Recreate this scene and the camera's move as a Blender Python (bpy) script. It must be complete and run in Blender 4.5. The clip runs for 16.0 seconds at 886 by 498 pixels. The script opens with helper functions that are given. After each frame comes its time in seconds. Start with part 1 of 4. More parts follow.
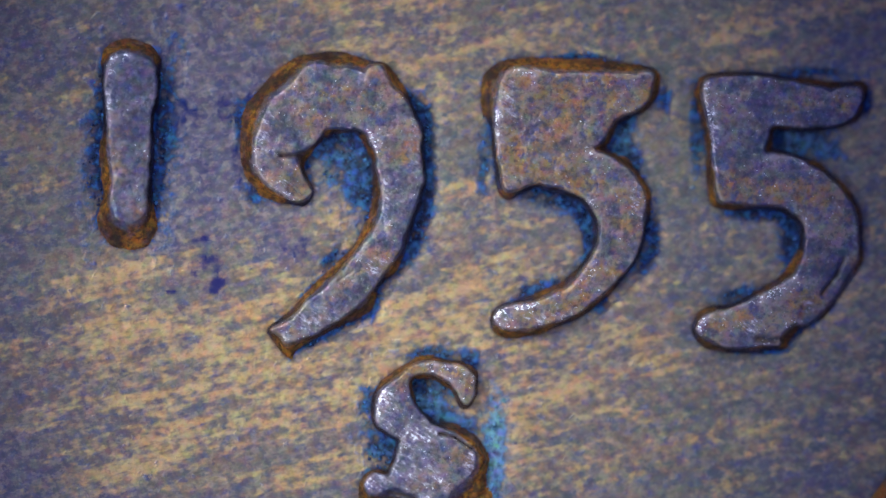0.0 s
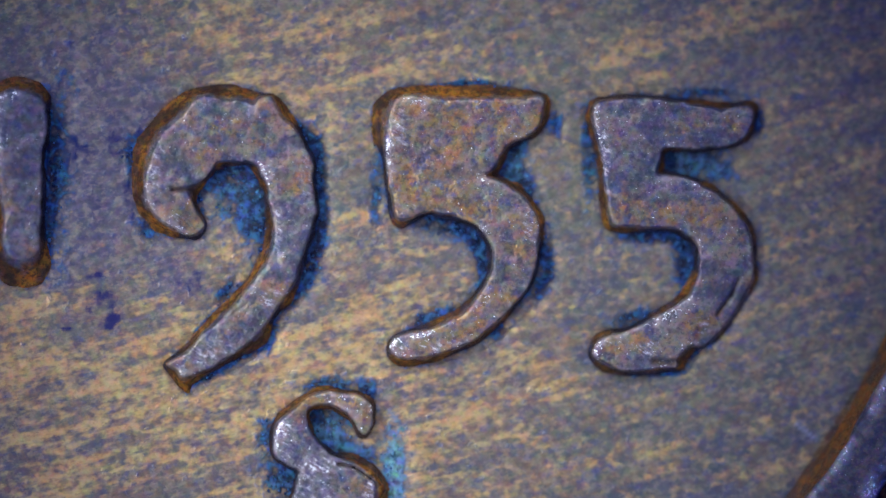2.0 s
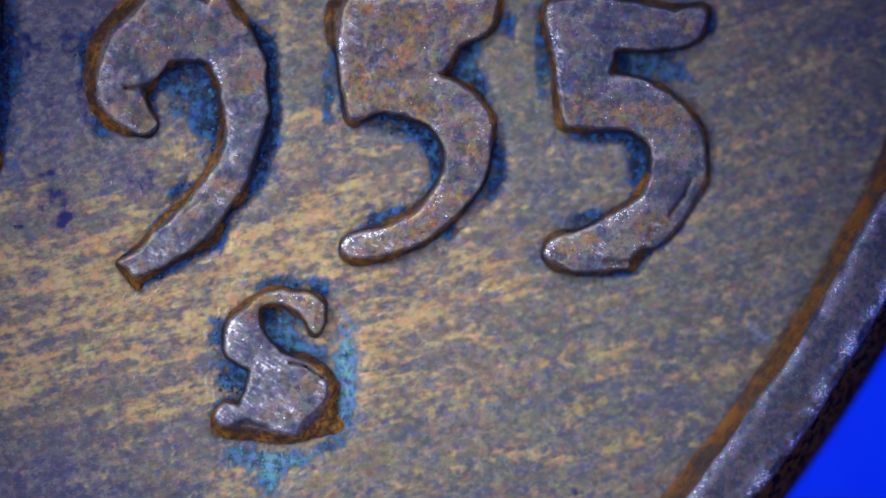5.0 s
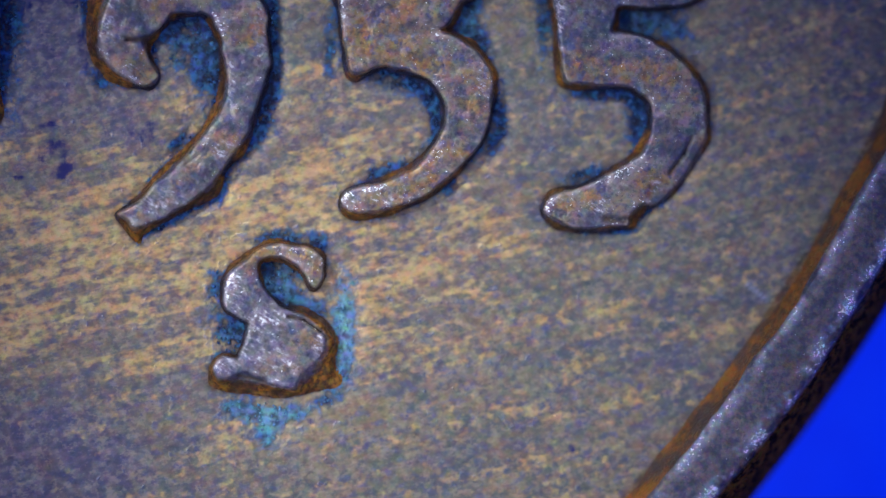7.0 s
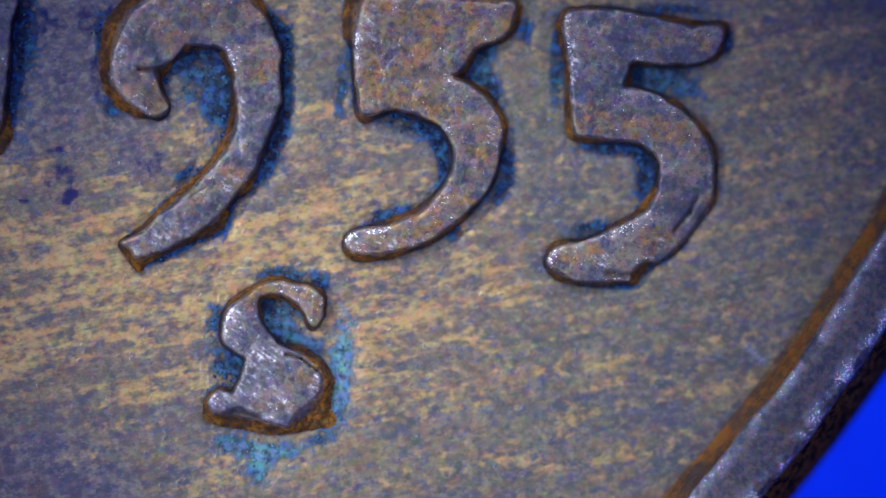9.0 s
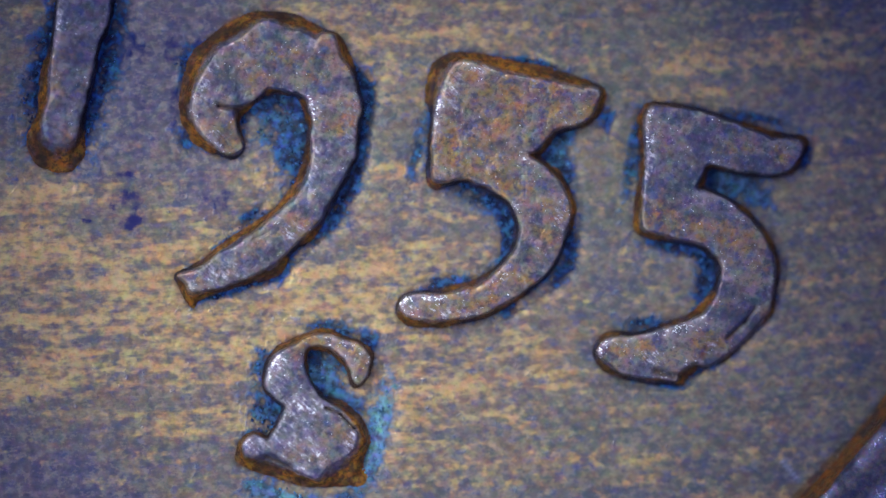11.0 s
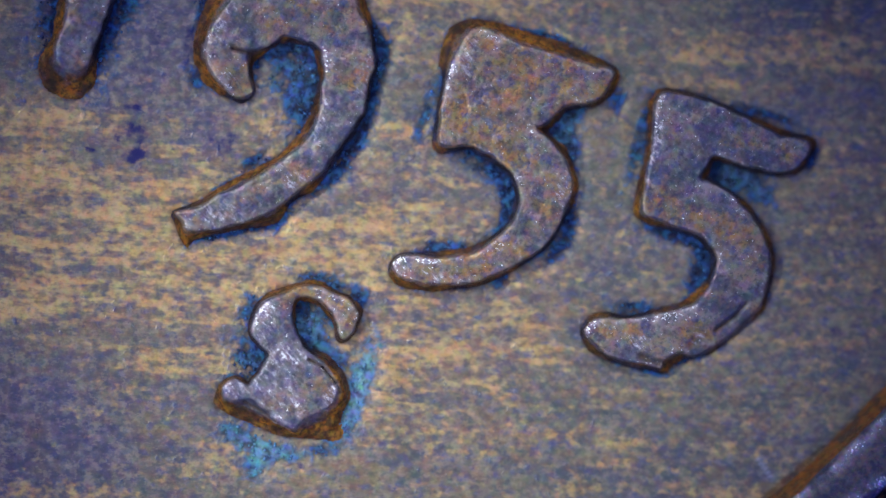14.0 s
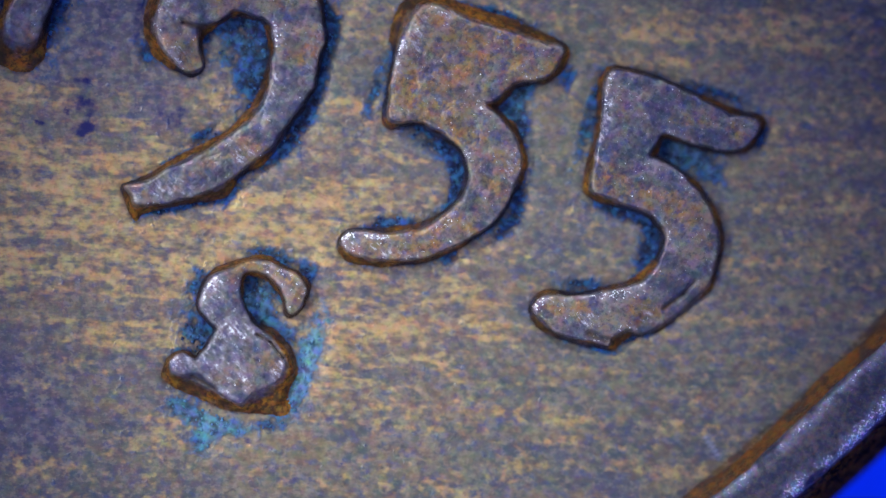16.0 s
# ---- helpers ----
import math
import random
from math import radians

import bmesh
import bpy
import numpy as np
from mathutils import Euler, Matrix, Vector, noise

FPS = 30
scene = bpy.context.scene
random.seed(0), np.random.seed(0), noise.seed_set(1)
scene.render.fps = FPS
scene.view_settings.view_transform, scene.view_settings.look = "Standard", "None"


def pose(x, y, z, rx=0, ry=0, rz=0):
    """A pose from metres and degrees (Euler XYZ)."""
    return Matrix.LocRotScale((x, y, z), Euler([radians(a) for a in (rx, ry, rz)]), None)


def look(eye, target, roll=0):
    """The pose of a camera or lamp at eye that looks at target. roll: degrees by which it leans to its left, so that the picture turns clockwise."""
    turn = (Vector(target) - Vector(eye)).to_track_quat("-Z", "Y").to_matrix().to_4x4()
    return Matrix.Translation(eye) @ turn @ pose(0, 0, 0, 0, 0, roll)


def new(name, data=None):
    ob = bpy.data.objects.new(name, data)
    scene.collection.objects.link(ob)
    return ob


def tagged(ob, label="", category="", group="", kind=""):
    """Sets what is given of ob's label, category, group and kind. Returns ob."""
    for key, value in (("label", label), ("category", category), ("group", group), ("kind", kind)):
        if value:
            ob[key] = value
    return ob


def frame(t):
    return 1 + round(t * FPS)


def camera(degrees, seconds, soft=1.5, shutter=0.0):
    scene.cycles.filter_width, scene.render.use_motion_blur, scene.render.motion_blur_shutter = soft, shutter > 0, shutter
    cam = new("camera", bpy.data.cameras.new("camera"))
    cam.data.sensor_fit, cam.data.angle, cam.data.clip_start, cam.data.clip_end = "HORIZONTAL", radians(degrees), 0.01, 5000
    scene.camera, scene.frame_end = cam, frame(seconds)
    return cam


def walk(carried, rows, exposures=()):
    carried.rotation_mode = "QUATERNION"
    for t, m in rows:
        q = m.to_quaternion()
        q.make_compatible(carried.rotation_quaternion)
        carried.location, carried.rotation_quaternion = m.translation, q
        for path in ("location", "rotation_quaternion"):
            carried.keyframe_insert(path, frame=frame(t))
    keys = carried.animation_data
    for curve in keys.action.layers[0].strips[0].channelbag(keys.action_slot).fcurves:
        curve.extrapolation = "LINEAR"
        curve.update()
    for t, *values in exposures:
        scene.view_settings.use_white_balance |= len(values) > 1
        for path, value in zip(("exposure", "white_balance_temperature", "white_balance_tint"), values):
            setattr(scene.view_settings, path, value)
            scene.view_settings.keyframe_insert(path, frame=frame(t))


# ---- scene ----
# Coin and stage are built in millimetres and scaled to metres by MM.
MM = 0.001
FIELD_Z = 1.25      # height of the coin's field over the sheet
RELIEF = 0.100      # height of the numerals over the field
REACH = 30.08       # from the microscope's eye to the field
LEAN_X, LEAN_Y = -1.6, -0.6   # the stage lies slightly askew under the lens

cam = camera(9.338, 16.0, soft=1.2)
cam.data.dof.use_dof = True
cam.data.dof.focus_distance = (REACH - 0.085) * MM
cam.data.dof.aperture_fstop = 52
EYE = (REACH * math.sin(radians(LEAN_X)) * MM, REACH * math.sin(radians(LEAN_Y)) * MM, (FIELD_Z + REACH * math.cos(radians(LEAN_X)) * math.cos(radians(LEAN_Y))) * MM)
walk(cam, [(0.0, pose(*EYE, -LEAN_Y, LEAN_X, 0)), (16.0, pose(*EYE, -LEAN_Y, LEAN_X, 0))])

# ---- light: the ring of small lamps round the microscope's lens, and an added dim blue fill ----
world = bpy.data.worlds.new("blue_fill")
world.use_nodes = True
scene.world = world
sky = world.node_tree.nodes["Background"]
sky.inputs["Color"].default_value = (0.06, 0.13, 1.0, 1)
sky.inputs["Strength"].default_value = 0.40

LAMPS = 8
for i in range(LAMPS):
    a = math.tau * (i + 0.35) / LAMPS
    spot = bpy.data.lights.new("ring_lamp", "SPOT")
    spot.energy = 0.0134 * (0.16 + (0.5 + 0.5 * math.cos(a - radians(150))) ** 2.5)
    spot.color = (0.926, 0.978, 0.900)
    spot.shadow_soft_size = 1.1 * MM
    spot.spot_size = radians(13.3)
    spot.spot_blend = 1.0
    ob = new("ring_lamp", spot)
    ob.matrix_world = look((17 * math.cos(a) * MM, 17 * math.sin(a) * MM, 18.5 * MM), (-0.22 * MM, -0.42 * MM, FIELD_Z * MM))


# ---- materials ----
class Nodes:
    """A short way to write a node material; all lengths in millimetres."""

    def __init__(self, name):
        self.mat = bpy.data.materials.new(name)
        self.mat.use_nodes = True
        self.tree = self.mat.node_tree
        self.bsdf = self.tree.nodes["Principled BSDF"]
        coord = self.tree.nodes.new("ShaderNodeTexCoord")
        self.mm = self.mapped(coord.outputs["Object"], (1 / MM,) * 3)

    def link(self, a, b):
        if isinstance(a, (int, float)):
            b.default_value = a
        elif isinstance(a, tuple):
            b.default_value = (*a, 1) if len(a) == 3 else a
        else:
            self.tree.links.new(a, b)

    def mapped(self, vec, scale, turn=0.0, shift=(0, 0, 0)):
        n = self.tree.nodes.new("ShaderNodeMapping")
        n.vector_type = "POINT"
        self.link(vec, n.inputs["Vector"])
        n.inputs["Scale"].default_value = scale
        n.inputs["Rotation"].default_value = (0, 0, radians(turn))
        n.inputs["Location"].default_value = shift
        return n.outputs["Vector"]

    def noise(self, scale, detail=4.0, rough=0.55, vec=None, distort=0.0):
        n = self.tree.nodes.new("ShaderNodeTexNoise")
        self.link(vec or self.mm, n.inputs["Vector"])
        n.inputs["Scale"].default_value = scale
        n.inputs["Detail"].default_value = detail
        n.inputs["Roughness"].default_value = rough
        n.inputs["Distortion"].default_value = distort
        return n.outputs["Fac"]

    def noise_rgb(self, scale, detail=3.0, rough=0.6, vec=None):
        """Three independent noises of one size."""
        n = self.tree.nodes.new("ShaderNodeTexNoise")
        self.link(vec or self.mm, n.inputs["Vector"])
        n.inputs["Scale"].default_value = scale
        n.inputs["Detail"].default_value = detail
        n.inputs["Roughness"].default_value = rough
        split = self.tree.nodes.new("ShaderNodeSeparateColor")
        self.link(n.outputs["Color"], split.inputs[0])
        return split.outputs[0], split.outputs[1], split.outputs[2]

    def speckled(self, color, scale, amount, vec=None, detail=2.0):
        """The colour with each of its channels varied by a noise of its own."""
        n = self.tree.nodes.new("ShaderNodeTexNoise")
        self.link(vec or self.mm, n.inputs["Vector"])
        n.inputs["Scale"].default_value = scale
        n.inputs["Detail"].default_value = detail
        span = self.tree.nodes.new("ShaderNodeMapRange")
        span.data_type = "FLOAT_VECTOR"
        self.link(n.outputs["Color"], span.inputs["Vector"])
        for key, v in ((7, 0.28), (8, 0.72), (9, 1 - amount), (10, 1 + amount)):
            span.inputs[key].default_value = (v, v, v)
        m = self.tree.nodes.new("ShaderNodeMix")
        m.data_type, m.blend_type = "RGBA", "MULTIPLY"
        m.inputs[0].default_value = 1.0
        self.link(color, m.inputs[6])
        self.link(span.outputs["Vector"], m.inputs[7])
        return m.outputs[2]

    def own_place(self):
        """Millimetres, shifted for each object by its own random number."""
        info = self.tree.nodes.new("ShaderNodeObjectInfo")
        n = self.tree.nodes.new("ShaderNodeVectorMath")
        n.operation = "ADD"
        self.link(self.mm, n.inputs[0])
        self.link(self.math("MULTIPLY", info.outputs["Random"], 40.0), n.inputs[1])
        return n.outputs[0]

    def attr(self, name):
        n = self.tree.nodes.new("ShaderNodeAttribute")
        n.attribute_name = name
        return n.outputs["Fac"]

    def step(self, value, low, high, out_low=0.0, out_high=1.0):
        n = self.tree.nodes.new("ShaderNodeMapRange")
        n.interpolation_type = "SMOOTHSTEP"
        for key, v in (("Value", value), ("From Min", low), ("From Max", high), ("To Min", out_low), ("To Max", out_high)):
            self.link(v, n.inputs[key])
        return n.outputs["Result"]

    def math(self, op, a, b=0.0):
        n = self.tree.nodes.new("ShaderNodeMath")
        n.operation = op
        self.link(a, n.inputs[0])
        self.link(b, n.inputs[1])
        return n.outputs[0]

    def mix(self, fac, a, b):
        n = self.tree.nodes.new("ShaderNodeMix")
        n.data_type = "RGBA"
        self.link(fac, n.inputs[0])
        self.link(a, n.inputs[6])
        self.link(b, n.inputs[7])
        return n.outputs[2]

    def bump(self, height, depth, strength=1.0, normal=None):
        n = self.tree.nodes.new("ShaderNodeBump")
        n.inputs["Strength"].default_value = strength
        n.inputs["Distance"].default_value = depth * MM
        self.link(height, n.inputs["Height"])
        if normal:
            self.link(normal, n.inputs["Normal"])
        return n.outputs["Normal"]

    def done(self, color, rough, metal, normal=None):
        self.link(color, self.bsdf.inputs["Base Color"])
        self.link(rough, self.bsdf.inputs["Roughness"])
        self.link(metal, self.bsdf.inputs["Metallic"])
        if normal:
            self.link(normal, self.bsdf.inputs["Normal"])
        return self.mat


GRAIN_TURN = 14.5   # the hairlines on the field rise to the east by so many degrees


def field_material():
    n = Nodes("toned_bronze_field")
    verd_shade, wear, blue = n.attr("verdigris"), n.attr("wear"), n.attr("blue")
    turned_mm = n.mapped(n.mm, (1, 1, 1), -GRAIN_TURN)
    r, g, b = n.noise_rgb(1.0, 1.5, 0.5, n.mapped(turned_mm, (14, 18, 16)))
    r2, g2, b2 = n.noise_rgb(1.0, 2.5, 0.55, n.mapped(turned_mm, (4.2, 8.5, 6), 0, (3, 1, 4)))
    r3, g3, b3 = n.noise_rgb(1.3, 2, 0.5)
    fine = n.noise(55, 2, 0.6)
    worn = n.step(wear, 0.05, 0.9)
    tarnish = n.step(n.math("ADD", blue, n.math("MULTIPLY", n.math("SUBTRACT", b2, 0.5), 1.2)), 0.15, 0.85)
    # warm grey-brown toning in blots of three sizes
    pick = n.math("ADD", n.math("MULTIPLY", r, 0.45), n.math("ADD", n.math("MULTIPLY", r2, 0.40), n.math("MULTIPLY", r3, 0.25)))
    pick = n.math("ADD", pick, n.math("MULTIPLY", worn, 0.03))
    color = n.mix(n.step(pick, 0.43, 0.66), (0.080, 0.088, 0.100), (0.200, 0.168, 0.124))
    color = n.mix(n.math("MULTIPLY", n.step(g, 0.52, 0.68), n.math("ADD", 0.30, n.math("MULTIPLY", worn, 0.35))), color, (0.25, 0.142, 0.074))
    color = n.mix(n.math("MULTIPLY", n.step(g2, 0.48, 0.64), n.math("ADD", 0.42, n.math("MULTIPLY", worn, 0.30))), color, (0.205, 0.130, 0.078))
    color = n.mix(n.step(b2, 0.52, 0.68, 0, 0.55), color, (0.078, 0.082, 0.150))
    color = n.mix(n.math("MULTIPLY", worn, 0.45), color, (0.136, 0.100, 0.098))
    color = n.mix(n.step(b, 0.53, 0.70, 0, 0.50), color, (0.070, 0.082, 0.190))
    color = n.mix(n.step(b3, 0.52, 0.68, 0, 0.40), color, (0.080, 0.082, 0.125))
    color = n.mix(n.step(g3, 0.54, 0.70, 0, 0.45), color, (0.125, 0.130, 0.108))
    # violet tarnish, brushed across the hairlines
    color = n.mix(n.math("MULTIPLY", tarnish, 0.75), color, n.mix(n.step(r, 0.38, 0.62), (0.058, 0.056, 0.130), (0.140, 0.120, 0.165)))
    across = n.noise(1.0, 3, 0.6, n.mapped(n.mapped(n.mm, (1, 1, 1), 62), (3, 12, 8)))
    across = n.math("MULTIPLY", n.step(across, 0.50, 0.66, 0, 0.60), n.step(n.math("ADD", worn, blue), 0.1, 0.8, 0.05, 1.0))
    color = n.mix(across, color, (0.070, 0.064, 0.108))
    # brassy metal in short dashes along the hairlines, gathered in clumps and bands
    dash = n.noise(1.0, 2.0, 0.55, n.mapped(turned_mm, (6.5, 20, 10), 0, (2, 6, 1)), 0.4)
    clump = n.noise(1.0, 3, 0.6, n.mapped(turned_mm, (2.0, 3.6, 3), 0, (5, 3, 7)))
    band = n.noise(1.0, 1.5, 0.5, n.mapped(turned_mm, (0.7, 11, 10), 0, (4, 2, 8)))
    fleck = n.noise(1.0, 1.5, 0.5, n.mapped(turned_mm, (18, 25, 20), 0, (6, 8, 3)))
    blotch = n.noise(13, 2, 0.55, n.mapped(n.mm, (1, 1, 1), 0, (1, 4, 9)))
    run = n.step(n.math("ADD", worn, n.math("MULTIPLY", n.math("SUBTRACT", r3, 0.5), 1.5)), 0.1, 0.6)
    mixed = n.math("ADD", n.math("MULTIPLY", dash, run), n.math("MULTIPLY", blotch, n.math("SUBTRACT", 1.0, run)))
    gold = n.math("ADD", n.math("MULTIPLY", mixed, 0.40), n.math("MULTIPLY", clump, 0.46))
    gold = n.math("ADD", gold, n.math("ADD", n.math("MULTIPLY", fleck, 0.36), n.math("MULTIPLY", band, 0.38)))
    gold = n.math("ADD", gold, n.math("MULTIPLY", n.math("SUBTRACT", worn, n.math("MULTIPLY", blue, 0.9)), 0.085))
    gold = n.step(gold, 0.805, 1.01, 0, 0.88)
    color = n.mix(gold, color, n.mix(n.step(g2, 0.42, 0.66), (0.54, 0.375, 0.165), (0.52, 0.310, 0.135)))
    # brown toning that spreads from the foot of the relief
    foot = n.step(n.math("ADD", n.attr("foot"), n.math("MULTIPLY", n.math("SUBTRACT", r2, 0.5), 0.9)), 0.25, 1.0, 0, 0.8)
    color = n.mix(foot, color, n.mix(n.step(g2, 0.4, 0.6), (0.065, 0.038, 0.024), (0.150, 0.075, 0.026)))
    color = n.speckled(color, 20, 0.17, turned_mm, 2.0)
    pit = n.noise(1.0, 2, 0.6, n.mapped(turned_mm, (22, 27, 24), 0, (9, 5, 3)))
    color = n.mix(n.step(pit, 0.30, 0.44, 0.32, 0.0), color, (0.034, 0.034, 0.056))
    color = n.mix(n.math("MULTIPLY", n.attr("scratch"), 0.7), color, (0.30, 0.32, 0.48))
    # fine frosting of the struck metal
    frost = n.step(n.noise(34, 2, 0.6, n.mapped(turned_mm, (0.8, 1, 1), 0, (2, 2, 7))), 0.30, 0.70)
    color = n.mix(n.step(frost, 0.0, 0.5, 0.22, 0.0), color, (0.030, 0.030, 0.042))
    color = n.mix(n.step(frost, 0.55, 1.0, 0.0, 0.16), color, (0.50, 0.40, 0.28))
    # verdigris in hollows round the relief; dark blue ground also paints shade, grains lighter
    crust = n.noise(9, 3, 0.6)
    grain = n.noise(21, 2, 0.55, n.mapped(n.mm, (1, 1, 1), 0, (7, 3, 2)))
    v = n.math("ADD", verd_shade, n.math("MULTIPLY", n.math("SUBTRACT", crust, 0.5), 1.5))
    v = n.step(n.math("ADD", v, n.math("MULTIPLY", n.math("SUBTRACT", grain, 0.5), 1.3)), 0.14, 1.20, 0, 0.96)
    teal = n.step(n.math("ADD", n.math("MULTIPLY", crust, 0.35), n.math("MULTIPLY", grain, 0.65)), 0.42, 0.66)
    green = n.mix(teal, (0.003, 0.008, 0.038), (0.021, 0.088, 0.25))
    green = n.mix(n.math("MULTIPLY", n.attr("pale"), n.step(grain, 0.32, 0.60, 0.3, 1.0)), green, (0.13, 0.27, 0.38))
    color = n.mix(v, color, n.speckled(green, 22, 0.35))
    spot = n.math("MULTIPLY", n.math("SUBTRACT", n.math("MULTIPLY", n.math("ADD", crust, grain), 0.5), 0.5), 2.2)
    spot = n.step(n.math("ADD", n.attr("stain"), spot), 0.15, 0.95, 0, 0.9)
    color = n.mix(spot, color, (0.008, 0.011, 0.092))
    rough = n.mix(v, n.step(fine, 0.3, 0.7, 0.38, 0.58), (0.8, 0.8, 0.8))
    n.link(n.step(n.math("MAXIMUM", n.math("MAXIMUM", v, foot), spot), 0, 1, 0.5, 0.06), n.bsdf.inputs["Specular IOR Level"])
    metal = n.math("MULTIPLY", n.math("SUBTRACT", 1.0, n.math("MAXIMUM", v, spot)), n.math("ADD", 0.38, n.math("MULTIPLY", gold, 0.25)))
    nor = n.bump(n.math("ADD", n.math("MULTIPLY", dash, 0.7), r), 0.008, 0.30)
    nor = n.bump(n.math("ADD", n.math("MULTIPLY", fine, 0.6), r2), 0.006, 0.4, nor)
    nor = n.bump(n.math("MULTIPLY", grain, v), 0.03, 0.6, nor)
    return n.done(color, rough, metal, nor)


def relief_material():
    n = Nodes("toned_bronze_relief")
    slope, edge_glint, polish_glint = n.attr("slope"), n.attr("edge_glint"), n.attr("polish_glint")
    own = n.own_place()
    blot = n.noise(4.5, 4, 0.6, own)
    r, g, b = n.noise_rgb(17, 2, 0.55, own)
    r2, g2, b2 = n.noise_rgb(8, 3, 0.6, own)
    fine = n.noise(60, 2, 0.7, own)
    brushed = n.noise(1.0, 3, 0.7, n.mapped(n.mapped(n.mm, (1, 1, 1), 32), (12, 46, 20)))
    brushed = n.math("ADD", n.math("MULTIPLY", brushed, 0.55), n.math("MULTIPLY", n.noise(26, 3, 0.65, n.mapped(own, (1, 1, 1), 0, (8, 1, 5))), 0.5))
    pick = n.math("ADD", n.math("MULTIPLY", r, 0.35), n.math("MULTIPLY", r2, 0.75))
    color = n.mix(n.step(pick, 0.44, 0.66), (0.074, 0.075, 0.108), (0.250, 0.205, 0.186))
    color = n.mix(n.step(n.attr("warm"), 0.0, 0.55, 0.75, 0.0), color, n.mix(n.step(r2, 0.4, 0.6), (0.074, 0.076, 0.135), (0.172, 0.160, 0.225)))
    warm = n.math("ADD", n.attr("warm"), n.math("MULTIPLY", n.math("SUBTRACT", blot, 0.5), 3.5))
    color = n.mix(n.math("MULTIPLY", n.step(warm, 0.2, 0.9), n.step(g, 0.38, 0.62, 0.2, 0.9)), color, (0.31, 0.172, 0.068))
    color = n.mix(n.step(b, 0.53, 0.69, 0, 0.65), color, (0.065, 0.078, 0.19))
    color = n.mix(n.step(b2, 0.52, 0.68, 0, 0.55), color, (0.062, 0.064, 0.080))
    color = n.speckled(color, 20, 0.24, own, 1.5)
    pit = n.noise(34, 3, 0.65, n.mapped(own, (1, 1, 1), 0, (1, 7, 4)))
    color = n.mix(n.step(pit, 0.33, 0.48, 0.48, 0.0), color, (0.026, 0.028, 0.048))
    color = n.mix(n.step(pit, 0.56, 0.72, 0.0, 0.35), color, (0.32, 0.30, 0.34))
    # painted glints and bare grains: sparse on tops, dense on worn crests, rubbed spots
    bare_glint = n.math("MAXIMUM", n.math("MULTIPLY", edge_glint, n.step(r, 0.40, 0.62, 0.1, 1.0)), n.math("MULTIPLY", polish_glint, n.step(brushed, 0.46, 0.64, 0.05, 1.0)))
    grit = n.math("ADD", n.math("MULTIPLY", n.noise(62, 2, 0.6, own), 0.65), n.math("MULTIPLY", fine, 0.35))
    glint = n.step(n.math("ADD", grit, n.math("MULTIPLY", edge_glint, 0.14)), 0.625, 0.71, 0, 0.9)
    glint = n.math("MAXIMUM", glint, n.math("MULTIPLY", polish_glint, n.step(n.math("ADD", brushed, n.math("MULTIPLY", grit, 0.4)), 0.76, 0.88)))
    glint = n.math("MULTIPLY", glint, n.step(n.math("ADD", r2, n.math("MULTIPLY", edge_glint, 0.15)), 0.40, 0.56, 0.12, 1.0))
    color = n.mix(n.math("MULTIPLY", bare_glint, 0.75), color, (0.45, 0.39, 0.48))
    color = n.mix(glint, color, (0.88, 0.92, 1.0))
    edge = n.math("ADD", n.math("MULTIPLY", n.math("SUBTRACT", r, 0.5), 0.5), n.math("MULTIPLY", n.math("SUBTRACT", r2, 0.5), 0.7))
    s = n.step(n.math("ADD", slope, edge), -0.08, 0.42)
    tone = n.mix(n.step(n.noise(7, 5, 0.6, own), 0.30, 0.70), (0.055, 0.027, 0.011), (0.28, 0.115, 0.016))
    tone = n.mix(n.step(b2, 0.50, 0.70, 0, 0.7), tone, (0.04, 0.024, 0.018))
    tone = n.mix(n.step(n.noise(2.3, 4, 0.65, n.mapped(own, (1, 1, 1), 0, (5, 9, 2))), 0.36, 0.54, 0.65, 0.0), tone, (0.022, 0.014, 0.014))
    rust = n.math("ADD", n.attr("rust"), n.math("MULTIPLY", n.math("SUBTRACT", g2, 0.5), 1.2))
    dim = n.mix(n.step(b, 0.42, 0.64), (0.014, 0.011, 0.014), (0.030, 0.032, 0.070))
    tone = n.mix(n.step(rust, 0.15, 0.75), dim, tone)
    # blue-black crust at the foot of the flanks, doubling as painted shade
    cling_shade = n.step(n.math("ADD", slope, n.math("MULTIPLY", n.math("SUBTRACT", r2, 0.5), 1.3)), 0.55, 1.05, 0, 0.55)
    cling_shade = n.math("MULTIPLY", cling_shade, n.step(rust, 0.30, 0.90, 1.0, 0.40))
    tone = n.mix(cling_shade, tone, n.mix(n.step(g, 0.45, 0.65), (0.003, 0.008, 0.035), (0.012, 0.05, 0.14)))
    tone = n.mix(n.step(pit, 0.38, 0.58, 0.70, 0.0), tone, (0.020, 0.013, 0.012))
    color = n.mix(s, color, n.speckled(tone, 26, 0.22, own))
    # darker and rougher along the grooves
    groove_dark = n.attr("groove_dark")
    color = n.mix(n.math("MULTIPLY", groove_dark, 0.85), color, n.mix(n.step(g, 0.4, 0.6), (0.016, 0.016, 0.035), (0.050, 0.030, 0.022)))
    rough = n.math("ADD", n.step(fine, 0.35, 0.65, 0.32, 0.58), n.math("MULTIPLY", groove_dark, 0.3))
    n.link(n.step(n.math("MAXIMUM", s, groove_dark), 0, 1, 0.5, 0.08), n.bsdf.inputs["Specular IOR Level"])
    metal = n.math("MULTIPLY", n.math("SUBTRACT", 1.0, n.math("MAXIMUM", s, groove_dark)), 0.62)
    metal = n.math("SUBTRACT", metal, n.math("MULTIPLY", glint, 0.25))
    nor = n.bump(r2, 0.018, 0.45)
